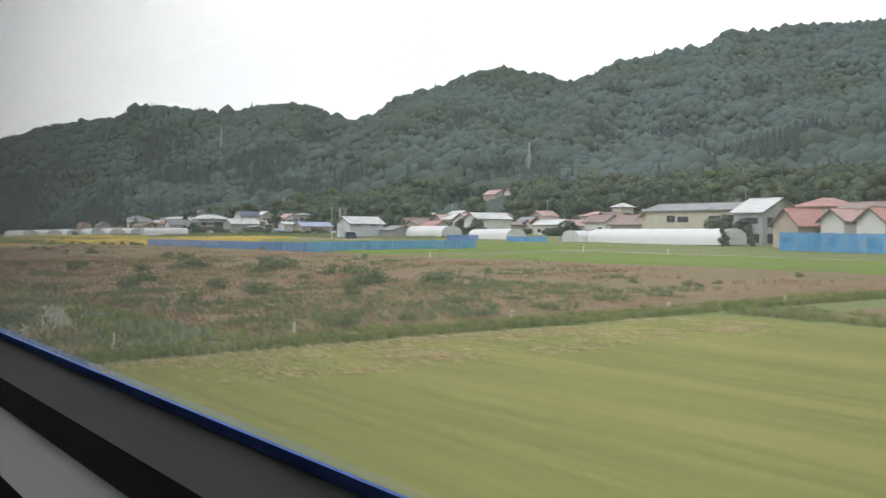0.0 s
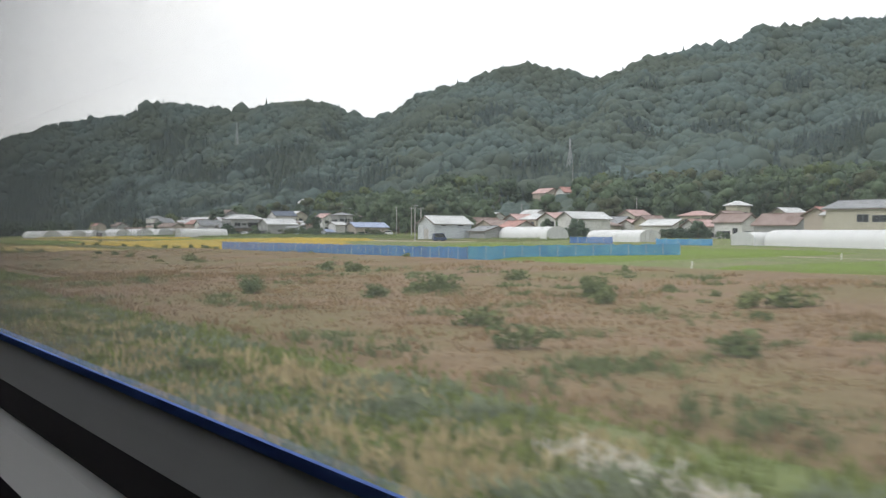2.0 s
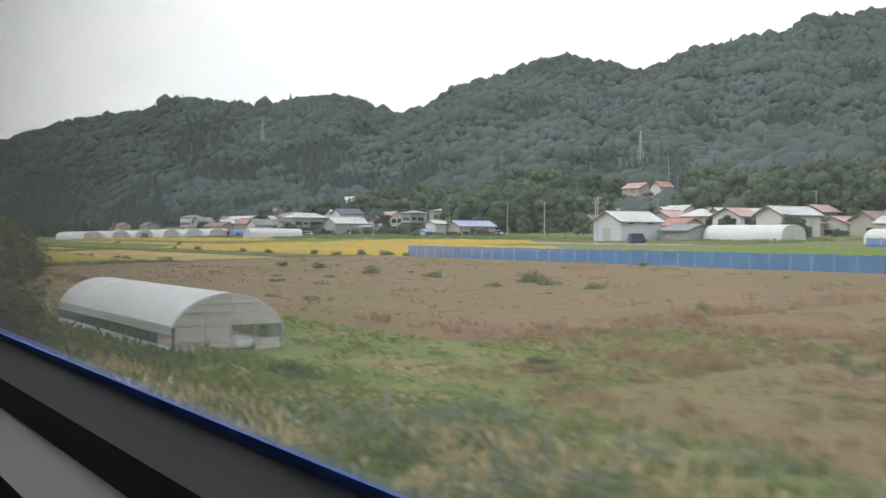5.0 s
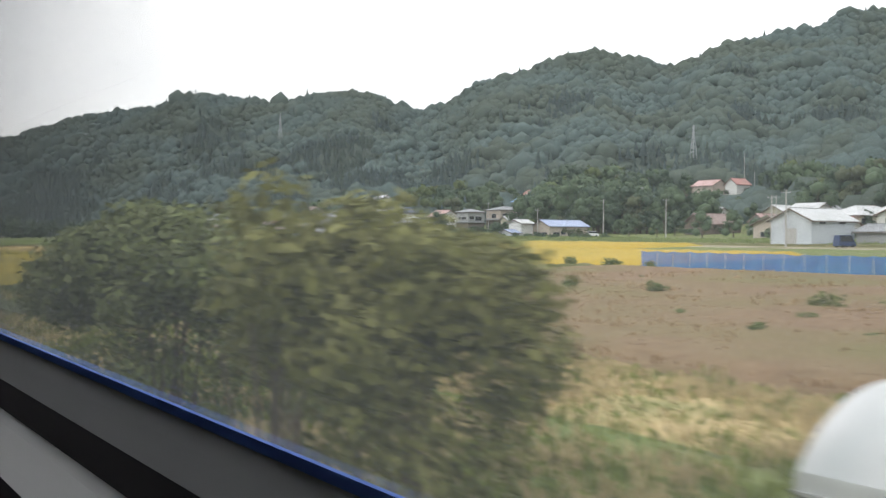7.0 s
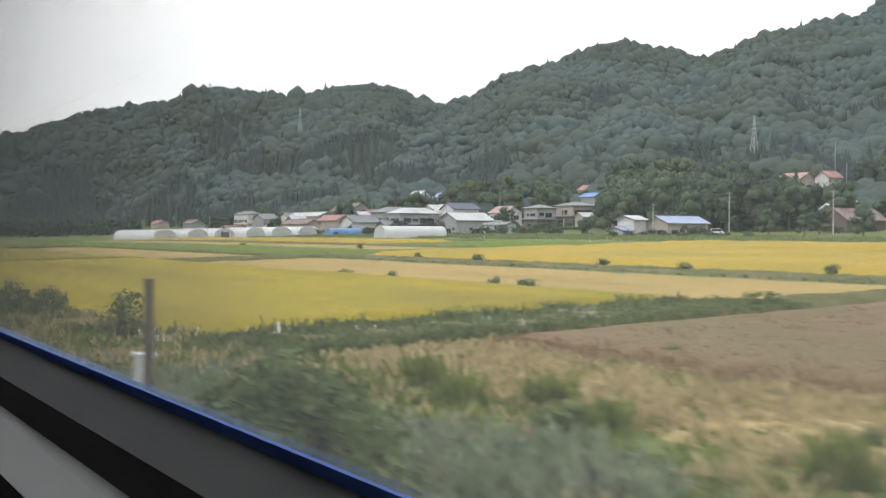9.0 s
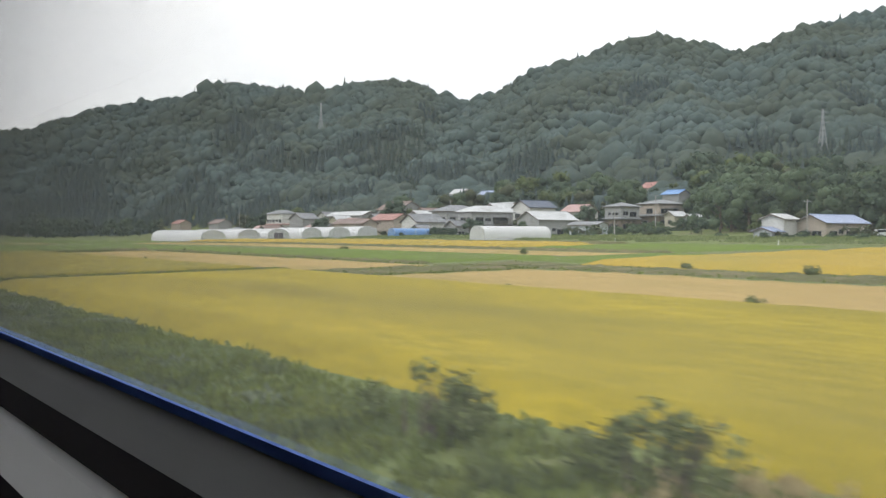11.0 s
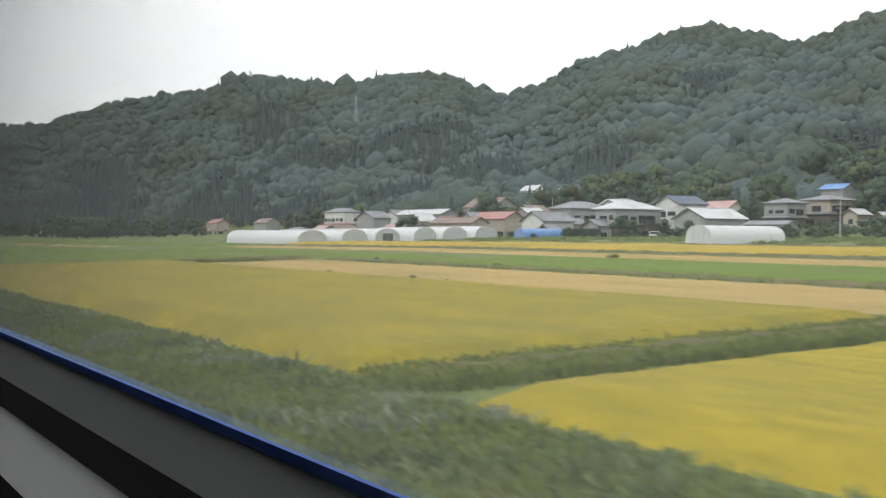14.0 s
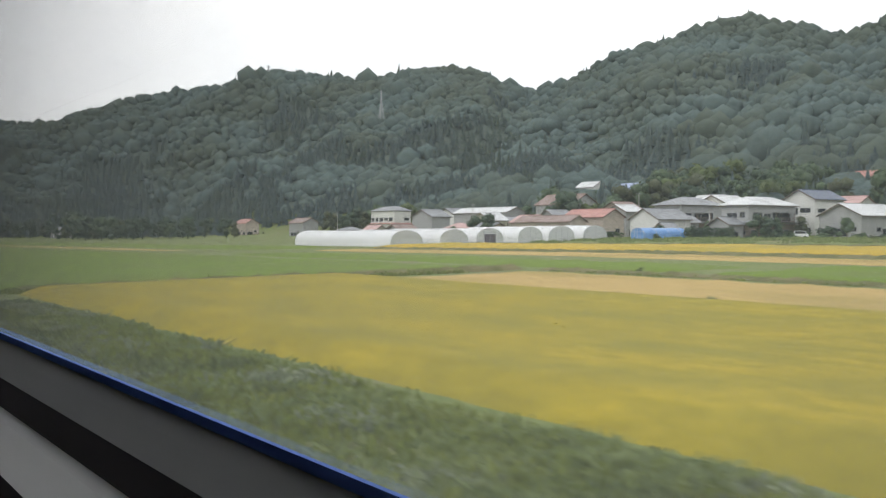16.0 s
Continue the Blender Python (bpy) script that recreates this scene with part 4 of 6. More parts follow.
house("long house with a light grey roof", -760, 262, 40, 9, 14.4, 16.4, "x", M_GREY, M_ROOF_LIGHT, 1)
house("house with a grey roof beside trees", -780, 238, 16, 9, 12.4, 15.4, "y", M_GREY, M_ROOF_GREY, 1)
house("red-roofed house under the hill", -1040, 262, 18, 9, 11.5, 14.0, "x", M_BEIGE, M_ROOF_RED, 1)
house("pale low house under the hill", -1110, 235, 22, 9, 8.0, 10.5, "x", M_WHITE, M_ROOF_LIGHT, 1)
house("dark-roofed house under the hill", -930, 250, 18, 9, 11.0, 13.5, "x", M_GREY, M_ROOF_BROWN, 1)
house("pale house far along the line", -1180, 180, 24, 10, 6.0, 8.6, "x", M_WHITE, M_ROOF_GREY, 1)
house("white house high on the wooded slope", -834, 372, 14, 8, 30.5, 33.2, "x", M_WHITE, M_ROOF_LIGHT, 1, base=27.0)
house("house with a blue-grey roof high on the wooded slope", -804, 372, 13, 8, 28.6, 31.2, "x", M_GREY, M_ROOF_BLUE, 1, base=25.0)
house("hillside house with a faded red roof", -672, 382, 12, 8, 29.2, 31.8, "x", M_BEIGE, M_ROOF_RED, 1, base=26.0)


def wing(parent_x, parent_y, w, d, eave, ridge, wall, roof, label):
    house(label, parent_x, parent_y, w, d, eave, ridge, "y", wall, roof, 1, over=0.7, glaze=0.8)


wing(-590, 207.5, 6.5, 5.4, 8.0, 9.6, M_GREY, M_ROOF_GREY, "small grey porch wing with a dark tiled roof")
wing(-607, 203, 5.0, 4.0, 6.6, 8.2, M_WHITE, M_ROOF_GREY, "small white porch with a grey roof")
wing(-618, 221, 6.0, 5.0, 8.8, 10.4, M_GREY, M_ROOF_GREY, "small grey porch wing with a dark tiled roof")
wing(-575, 234, 5.0, 4.0, 10.0, 11.5, M_GREY, M_ROOF_LIGHT, "low grey annex with a light roof")
wing(-552, 275, 5.0, 6.0, 12.0, 13.4, M_CREAM, M_ROOF_LIGHT, "low annex with a pale roof")
wing(-540, 272, 5.0, 6.0, 10.6, 12.2, M_GREY, M_ROOF_LIGHT, "small outbuilding with a pale roof")
wing(-628, 190, 9.0, 6.0, 6.6, 7.4, M_CREAM, M_ROOF_LIGHT, "low cream storage shed beside greenhouses")
wing(-655, 232, 9.0, 7.0, 12.6, 14.6, M_GREY, M_ROOF_LIGHT, "grey house with a pale roof in a cluster")
wing(-672, 246, 10.0, 8.0, 14.0, 16.2, M_BEIGE, M_ROOF_BROWN, "beige house with a brown roof in a cluster")
wing(-690, 232, 10.0, 8.0, 11.0, 13.6, M_GREY, M_ROOF_GREY, "grey house with a grey roof in a cluster")
wing(-735, 236, 12.0, 8.0, 10.6, 13.4, M_CREAM, M_ROOF_LIGHT, "cream house with a pale roof in a cluster")
wing(-800, 262, 12.0, 8.0, 14.0, 16.6, M_WHITE, M_ROOF_GREY, "white house with a grey roof in a cluster")
wing(-283, 222, 7.0, 7.0, 9.0, 11.0, M_CREAM, M_ROOF_BROWN, "cream house with a brown roof among trees")
wing(-255, 226, 8.0, 7.0, 10.0, 12.0, M_BEIGE, M_ROOF_BROWN, "beige house with a brown roof among trees")
wing(-232, 222, 8.0, 7.0, 10.4, 12.4, M_CREAM, M_ROOF_LIGHT, "cream house with a pale roof among trees")
wing(-205, 216, 9.0, 7.0, 10.6, 12.6, M_BEIGE, M_ROOF_RED, "beige house with a red roof among trees")
wing(-180, 206, 9.0, 7.0, 10.8, 12.8, M_WHITE, M_ROOF_BROWN, "white house with a brown roof among trees")
wing(-320, 250, 8.0, 7.0, 12.0, 13.8, M_CREAM, M_ROOF_PINK, "cream house with a pink roof among trees")
wing(-376, 262, 8.0, 7.0, 12.4, 14.4, M_WHITE, M_ROOF_GREY, "white house with a grey roof among trees")


# the back rows of the village, house behind house
taken = [(o.location.x, o.location.y) for o in scene.objects if o.parent is None and o.name.split(".")[0] in ("house", "barn", "shed", "workshop")]
WALLS = ((M_WHITE, "white"), (M_CREAM, "cream"), (M_GREY, "grey"), (M_BEIGE, "beige"))
ROOFS = ((M_ROOF_BROWN, "brown metal"), (M_ROOF_LIGHT, "pale metal"), (M_ROOF_GREY, "grey tiled"), (M_ROOF_RED, "faded red"), (M_ROOF_PINK, "pink metal"))
row = random.Random(17)
for vx0, vx1, vy0, vy1, vn in ((-830, -640, 206, 300, 26), (-640, -590, 240, 290, 5), (-360, -165, 206, 262, 18), (-165, -80, 196, 235, 6), (-420, -372, 262, 290, 4)):
    for k in range(vn * 6):
        x, y = row.uniform(vx0, vx1), row.uniform(vy0, vy1)
        if vn <= 0 or any(abs(x - tx) < 12 and abs(y - ty) < 9 for tx, ty in taken):
            continue
        vn -= 1
        taken.append((x, y))
        (wall, wn), (roof, rn) = row.choice(WALLS), row.choice(ROOFS)
        w, d, up = row.uniform(7, 11), row.uniform(6.5, 8.5), row.choice((3.2, 3.4, 5.4))
        g = land1(x, y)
        house("%s house with a %s roof in the crowded village" % (wn, rn), x, y, w, d, g + up, g + up + row.uniform(1.5, 2.3), row.choice(("x", "y", "hip")), wall, roof, 2 if up > 5 else 1,
              M_ROOF_GREY if up > 5 and row.random() < 0.6 else None, 0.7)


# ---- greenhouses ----
def arch(width, side, top, n=14):
    """Cross-section of a tunnel: upright to the shoulder, then half an ellipse."""
    pts = [(0.0, 0.0), (0.0, side)]
    for i in range(1, n):
        a = math.pi - i * math.pi / n
        pts.append((width / 2 + width / 2 * math.cos(a), side + (top - side) * math.sin(a) ** 0.85))
    return pts + [(width, side), (width, 0.0)]


def greenhouse(label, x, y, length, width, top, along="x", material=M_FILM, ends=M_FILM_CLEAR, side=1.0, dark_door=False):
    """A tunnel house whose south-east corner stands at x, y."""
    turn = 0.0 if along == "x" else 90.0
    if along == "x":
        gh = thing("greenhouse", x, y, land1(x - length / 2, y + width / 2), label, "greenhouse", "greenhouses")
    else:
        gh = thing("greenhouse", x - width, y, land1(x, y + length / 2), label, "greenhouse", "greenhouses", 0.0)
    prof = arch(width, side, top)
    def at(l, p, z):
        return (-l, p, z) if along == "x" else (p, l, z)
    bm = bmesh.new()
    steps = max(2, int(length / 2))
    rows = []
    for k in range(steps + 1):
        sag = 0.05 * (k % 2)
        rows.append([bm.verts.new(at(length * k / steps, p, z - (sag if z > side else 0) - 0.15 * (z == 0))) for p, z in prof])
    for a, b in zip(rows, rows[1:]):
        for i in range(len(prof) - 1):
            bm.faces.new((a[i], a[i + 1], b[i + 1], b[i]))
    part("cover", bm, material, gh, smooth=True)
    for k, l in enumerate((0.0, length)):
        bm = bmesh.new()
        bm.faces.new([bm.verts.new(at(l + (0.03 if k == 0 else -0.03), p, z)) for p, z in prof])
        ew = part("end_wall", bm, ends, gh)
        bm = bmesh.new()
        e = -0.02 if k == 0 else 0.02
        for q in (0.28, 0.5, 0.72):
            bar(bm, at(l + e, width * q, 0), at(l + e, width * q, top * (0.92 if q != 0.5 else 1.0)), 0.04)
        bar(bm, at(l + e, width * 0.02, top * 0.66), at(l + e, width * 0.98, top * 0.66), 0.04)
        part("end_frame", bm, M_PIPE, ew)
        # Solid dark panel painted as the shade inside an open doorway.
        if k == (0 if along == "x" else 0) and dark_door:
            bm = bmesh.new()
            a, b = at(-0.05, width * 0.3, 0.1), at(-0.03, width * 0.72, top * 0.64)
            box(bm, min(a[0], b[0]), max(a[0], b[0]), min(a[1], b[1]), max(a[1], b[1]), 0.1, top * 0.64)
            part("door", bm, M_GASKET, gh, "dark panel standing in for a shaded open doorway")
    hoop = bmesh.new()
    for (p, z), (q, w) in zip(prof, prof[1:]):
        bar(hoop, at(0, p, z + 0.02), at(0, q, w + 0.02), 0.035)
    me = finish(hoop, "hoop", M_PIPE)
    for k in range(0, steps + 1, 2):
        ob = new("hoop", me)
        ob.parent = gh
        ob.location = at(length * k / steps, 0, 0)
    return gh


greenhouse("long white plastic greenhouse behind a green field", -145.5, 157, 39.5, 7.2, 3.1)
greenhouse("small white plastic greenhouse with a rounded end", -185.2, 154.5, 6.5, 5.5, 2.5, "y")
greenhouse("white plastic greenhouse near a barn", -268.7, 172, 21, 7.2, 3.5)
greenhouse("low white plastic greenhouse behind nets", -227.6, 166, 18, 6, 2.7)
greenhouse("white plastic greenhouse standing alone by a paddy", -494.5, 153, 21, 6.6, 3.5, "y")
greenhouse("long white plastic greenhouse in a row of three", -615.9, 124, 52, 8.6, 3.8)
greenhouse("white plastic greenhouse in a row of three", -613.5, 136, 45, 8.0, 3.8)
greenhouse("white plastic greenhouse with a dark doorway", -614.5, 147, 45, 8.0, 3.9, dark_door=True)
greenhouse("white plastic greenhouse in a second row", -615, 160, 26, 7.6, 4.0)
greenhouse("white plastic greenhouse in a second row", -617.5, 171.5, 30, 8.6, 4.0)
greenhouse("white plastic greenhouse in a second row", -617.5, 183, 30, 8.2, 4.0)
greenhouse("blue tarpaulin shelter beside a white house", -601, 189, 15, 5, 3.0, "y", M_TARP, M_TARP)
greenhouse("old white plastic greenhouse under the hill", -798, 212, 13, 7, 3.4)
greenhouse("old white plastic greenhouse under the hill", -813, 216, 14, 7, 3.4)


def near_greenhouse():
    """The tunnel beside the track: hoops, roof film, open side strip, framed end with an open door."""
    x, y, length, width, top, side = -167.5, 14.2, 19.0, 4.9, 2.72, 1.36
    gh = thing("greenhouse", x, y, land1(x - 8, y + 2) - 0.26, "white plastic tunnel greenhouse with an open side strip", "greenhouse", "greenhouses")
    bow = [math.radians(-68 + 136 * i / 18) for i in range(19)]
    low = math.cos(math.radians(68))
    prof = [(0.0, 0.0)] + [(width / 2 * (1 + math.sin(a) / math.sin(math.radians(68))), side + (top - side) * (math.cos(a) - low) / (1 - low)) for a in bow] + [(width, 0.0)]
    steps = 22
    def film(name, pts, l0, l1, material, label="", sag=0.012):
        bm = bmesh.new()
        rows = [[bm.verts.new((-(l0 + (l1 - l0) * k / steps), p, z - (sag if k % 2 and 0 < p < width else 0))) for p, z in pts] for k in range(steps + 1)]
        for a, b in zip(rows, rows[1:]):
            for i in range(len(pts) - 1):
                bm.faces.new((a[i], a[i + 1], b[i + 1], b[i]))
        return part(name, bm, material, gh, label, smooth=True)
    film("roof_film", prof[1:-1], 0, length, M_FILM_OLD, "white translucent roof film with streaks of dirt", 0.03)
    for w, out in ((0.0, -0.03), (width, 0.03)):
        film("side_curtain", [(w + out, 1.08), (w + out, side + 0.06)], 0, length, M_FILM_CLEAR, "rolled grey side curtain", 0.0)
        film("side_skirt", [(w + out, -0.1), (w + out, 0.58)], 0, length, M_FILM, "white side skirt", 0.0)
        film("side_net", [(w + out, 0.57), (w + out, 1.10)], 1.6, length, M_SIDE_NET, "dark green side netting", 0.0)
        film("corner_film", [(w + out, 0.57), (w + out, 1.10)], 0, 1.6, M_FILM_CLEAR, "", 0.0)
    bm = bmesh.new()
    bar(bm, (0.1, -0.05, 1.07), (-length, -0.05, 1.07), 0.03)
    rod = part("curtain_rod", bm, M_PIPE, gh)
    part("crank_handle", bar(bar(bmesh.new(), (0.1, -0.05, 1.07), (0.14, -0.30, 0.98), 0.028), (0.14, -0.30, 0.98), (0.14, -0.42, 1.0), 0.028), M_RED, rod, "red crank handle")
    hoop = bmesh.new()
    for (p, z), (q, w) in zip(prof, prof[1:]):
        bar(hoop, (0, p, z), (0, q, w), 0.018)
    me = finish(hoop, "hoop", M_PIPE)
    for k in range(0, steps + 1):
        ob = new("hoop", me)
        ob.parent, ob.location = gh, (-length * k / steps, 0, -0.06)
    fr = bmesh.new()
    for q, t in ((0.30, 2.46), (0.52, 2.70), (0.74, 2.36)):
        bar(fr, (0.03, width * q, -0.1), (0.03, width * q, t), 0.022)
    for z in (0.78, 1.42, 1.96):
        bar(fr, (0.03, width * (0.08 if z > 1.5 else 0.0), z), (0.03, width * (0.92 if z > 1.5 else 1.0), z), 0.02)
    bar(fr, (0.03, width * 0.24, 2.31), (0.03, width * 0.76, 2.31), 0.03)
    part("end_frame", fr, M_PIPE, gh, "grey pipe end frame")
    def panel(name, y0, y1, z0, z1):
        part(name, boxed(-0.012, 0.0, y0, y1, z0, z1), M_FILM_END, gh)
    for y0, y1 in ((0.03, 0.30), (0.30, 0.52), (0.74, 0.97)):
        for z0, z1 in ((-0.1, 0.78), (0.78, 1.36)):
            if y0 > 0.7 and z0 == 0.78:
                continue
            panel("end_film", width * y0, width * y1, z0, z1)
    bm = bmesh.new()
    bm.faces.new([bm.verts.new((0.0, p, z)) for p, z in prof[1:-1]])
    part("end_film", bm, M_FILM_END, gh)
    bm = bmesh.new()
    bm.faces.new([bm.verts.new((-length, p, z)) for p, z in prof])
    part("back_wall", bm, M_FILM, gh)
    return gh


near_greenhouse()
sack = bmesh.new()
bmesh.ops.create_icosphere(sack, subdivisions=3, radius=0.42)
for v in sack.verts:
    v.co = Vector((v.co.x * 1.2, v.co.y * 1.4, max(v.co.z * 0.8, -0.2))) * (1 + 0.2 * noise.noise(v.co * 3))
sk = new("sack", finish(sack, "sack", M_STAKE, True))
sk.location = (-168.6, 17.6, land1(-168.6, 17.6) + 0.2)
tagged(sk, "white plastic sack inside a greenhouse door", "sack")


# ---- net fences ----
def net_fence(label, x0, y0, x1, y1, height, material, spacing=2.4):
    n = max(2, int(math.hypot(x1 - x0, y1 - y0) / spacing))
    g0 = land1(x0, y0)
    f = thing("net_fence", x0, y0, g0, label, "fence", "net fences")
    pm = finish(pole_mesh(bmesh.new(), 0, 0, -0.3, height + 0.08, 0.03, 0.03, 6), "post", M_STEEL)
    pts = []
    for k in range(n + 1):
        px, py = (x1 - x0) * k / n, (y1 - y0) * k / n
        pz = land1(x0 + px, y0 + py) - g0
        ob = new("post", pm)
        ob.parent, ob.location = f, (px, py, pz)
        pts.append((px, py, pz))
    for (ax, ay, az), (bx, by, bz) in zip(pts, pts[1:]):
        bm = bmesh.new()
        cols = []
        for j in range(4):
            u = j / 3
            dip = 0.16 * math.sin(u * math.pi) * rng.uniform(0.2, 1.2)
            off = rng.normal(0, 0.05) if j in (1, 2) else 0.0
            cols.append([bm.verts.new((ax + (bx - ax) * u + off * w, ay + (by - ay) * u + off * w, az + (bz - az) * u + zz)) for zz, w in ((0.02, 0.3), (height * 0.5, 1.5), (height - dip, 0.6))])
        for a, b in zip(cols, cols[1:]):
            for i in range(2):
                bm.faces.new((a[i], b[i], b[i + 1], a[i + 1]))
        part("net", bm, material, f)
    return f


net_fence("faded blue net fence along a fallow field", -262.5, 82, -170, 81, 1.8, M_NET_BLUE)
net_fence("turquoise net fence across a field corner", -170, 81, -157.5, 108, 1.9, M_NET_CYAN)
net_fence("blue net fence before a greenhouse", -235, 152, -222, 153, 1.5, M_NET_BLUE)
net_fence("turquoise net fence beside greenhouses", -206, 150, -192, 151, 1.3, M_NET_CYAN)
net_fence("tall turquoise net fence before houses", -124, 148, -74, 149, 3.2, M_NET_CYAN, 3.2)


# ---- poles, mast and pylons ----
def utility_pole(x, y, top, label="grey concrete utility pole with a crossarm", arms=1):
    g = land1(x, y)
    p = thing("utility_pole", x, y, g, label, "utility pole", "utility poles")
    part("shaft", pole_mesh(bmesh.new(), 0, 0, -0.5, top - g, 0.17, 0.10, 10), M_CONCRETE, p)
    for k in range(arms):
        z = top - g - 0.5 - 0.9 * k
        cr = part("crossarm", bar(bmesh.new(), (-0.6, -0.6, z), (0.6, 0.6, z), 0.05), M_STEEL, p)
        for s in (-0.5, 0.0, 0.5):
            part("insulator", pole_mesh(bmesh.new(), s, s, z + 0.04, z + 0.26, 0.05, 0.035, 6), M_WHITE, cr)
    return p


for px, py, pt in ((-424.7, 218.2, 16.4), (-374, 194.7, 14.8), (-227, 290, 21.7), (-227, 255.5, 19.7), (-627, 298, 24.4), (-437, 202.5, 13.4),
                   (-301, 152, 13.4), (-311, 160, 12.9), (-505, 205, 12.0), (-597, 208, 11.5), (-180, 200, 14.0), (-548, 262, 19.0), (-690, 270, 20.5), (-760, 245, 17.5),
                   (-390, 255, 17.5), (-330, 260, 18.5), (-495, 300, 25.0), (-870, 240, 15.0)):
    utility_pole(px, py, pt)
utility_pole(-523.5, 391, 45.0, "tall slim grey relay mast on the hillside", 0)
utility_pole(-520, 394, 36.0, "slim grey relay mast on the hillside", 0)


def pylon(x, y, top, label="grey steel lattice pylon on the wooded hill", wide=5.0):
    g = land1(x, y) - 1.0
    h = top - g
    p = thing("pylon", x, y, g, label, "pylon", "pylons")
    def w(z):
        return wide / 2 * (1 - 0.86 * min(z / (h * 0.8), 1.0)) 
    levels = [h * q for q in (0, 0.16, 0.31, 0.45, 0.57, 0.68, 0.78, 0.9, 1.0)]
    for sx, sy in ((-1, -1), (1, -1), (1, 1), (-1, 1)):
        bm = bmesh.new()
        for a, b in zip(levels, levels[1:]):
            bar(bm, (sx * w(a), sy * w(a), a), (sx * w(b), sy * w(b), b), 0.13)
        part("leg", bm, M_STEEL, p)
    for i, (a, b) in enumerate(zip(levels, levels[1:])):
        bm = bmesh.new()
        for (ax, ay), (bx, by) in (((-1, -1), (1, -1)), ((1, -1), (1, 1)), ((1, 1), (-1, 1)), ((-1, 1), (-1, -1))):
            bar(bm, (ax * w(a), ay * w(a), a), (bx * w(b), by * w(b), b), 0.08)
            bar(bm, (bx * w(a), by * w(a), a), (ax * w(b), ay * w(b), b), 0.08)
        part("bracing", bm, M_STEEL, p)
    for q, l in ((0.74, 3.2), (0.84, 2.8), (0.94, 2.4)):
        bm = bmesh.new()
        bar(bm, (-l * 0.5, -l * 0.87, h * q), (l * 0.5, l * 0.87, h * q), 0.12)
        part("crossarm", bm, M_STEEL, p)
    return p


pylon(-676, 514, 77.5)
pylon(-1268, 488, 138.0)
pylon(-1478, 467, 186.0, wide=4.0)


# ---- vehicles ----
def car(x, y, turn, label, paint, long=3.4, tall=1.75, category="car", name="car"):
    c = thing(name, x, y, land1(x, y), label, category, "", turn)
    w = 1.46
    ring = [(-long / 2, 0.3), (long / 2, 0.3), (long / 2, 0.85), (long / 2 - 0.25, 1.0), (long / 2 - 0.85, tall), (-long / 2 + 0.15, tall), (-long / 2, 1.0)]
    bm = bmesh.new()
    a, b = ([bm.verts.new((p, s * w / 2 * (0.86 if z > 1.3 else 1.0), z)) for p, z in ring] for s in (-1, 1))
    for i in range(len(ring)):
        bm.faces.new((a[i], a[(i + 1) % len(ring)], b[(i + 1) % len(ring)], b[i]))
    bm.faces.new(a[::-1])
    bm.faces.new(b)
    part("body", bm, paint, c)
    for s in (-1, 1):
        bm = bmesh.new()
        q = [(-long / 2 + 0.25, 1.05), (long / 2 - 0.4, 1.05), (long / 2 - 0.9, tall - 0.12), (-long / 2 + 0.25, tall - 0.12)]
        bm.faces.new([bm.verts.new((p, s * (w / 2 * (1.0 if z < 1.3 else 0.9) + 0.012), z)) for p, z in q])
        part("side_window", bm, M_GLASS, c, "dark side window")
        for e in (-1, 1):
            bm = bmesh.new()
            bmesh.ops.create_cone(bm, cap_ends=True, segments=14, radius1=0.29, radius2=0.29, depth=0.2, matrix=Matrix.Translation((e * long * 0.3, s * w / 2 * 0.92, 0.29)) @ Matrix.Rotation(radians(90), 4, "X"))
            part("wheel", bm, M_TYRE, c)
    return c


car(-427, 216, 60, "small white van parked beside a workshop", M_CAR_WHITE)
car(-573, 214, 40, "small white car parked at a house", M_CAR_WHITE)
car(-748, 168, 10, "small white car on a farm lane", M_CAR_WHITE)
car(-289.3, 152.5, 80, "dark blue farm machine parked before a barn", M_CAR_BLUE, 3.6, 2.1, "farm machine", "farm_machine")

# ---- marker stakes and a post at the field edges ----
for sx, sy in ((-47, 13.2), (-46.5, 21.5), (-44.8, 33), (-43.3, 42.6), (-42.3, 51)):
    st = thing("marker_stake", sx, sy, land1(sx, sy), "white plastic stake marking a field edge", "stake", "marker stakes")
    part("stake", pole_mesh(bmesh.new(), 0, 0, -0.1, 0.55, 0.035, 0.03, 8, 0.05), M_STAKE, st)
    part("cap", pole_mesh(bmesh.new(), 0.05, 0, 0.55, 0.6, 0.04, 0.022, 8), M_STAKE, st)
post = thing("wooden_post", -241, 5.0, land1(-241, 5.0), "tall weathered wooden post beside the track", "post")
part("post", pole_mesh(bmesh.new(), 0, 0, -0.3, 4.3 - land1(-241, 5.0), 0.085, 0.075, 8), M_WOOD, post)
cab = thing("trackside_box", -242.2, 5.3, land1(-242.2, 5.3), "small white equipment box on a stand", "equipment box")
part("stand", pole_mesh(bmesh.new(), 0, 0, -0.3, 2.6 - land1(-242.2, 5.3), 0.06, 0.05, 8), M_STEEL, cab)
part("box", boxed(-0.16, 0.16, -0.12, 0.12, 2.6 - land1(-242.2, 5.3), 3.0 - land1(-242.2, 5.3)), M_STAKE, cab)
part("lid", boxed(-0.2, 0.2, -0.16, 0.16, 3.0 - land1(-242.2, 5.3), 3.05 - land1(-242.2, 5.3)), M_STAKE, cab)
st = thing("marker_stake", -267.5, 19.0, land1(-267.5, 19), "short leaning pale stake in weeds", "stake", "marker stakes")
part("stake", pole_mesh(bmesh.new(), 0, 0, -0.1, 1.0, 0.07, 0.06, 8, -0.25), M_STAKE, st)
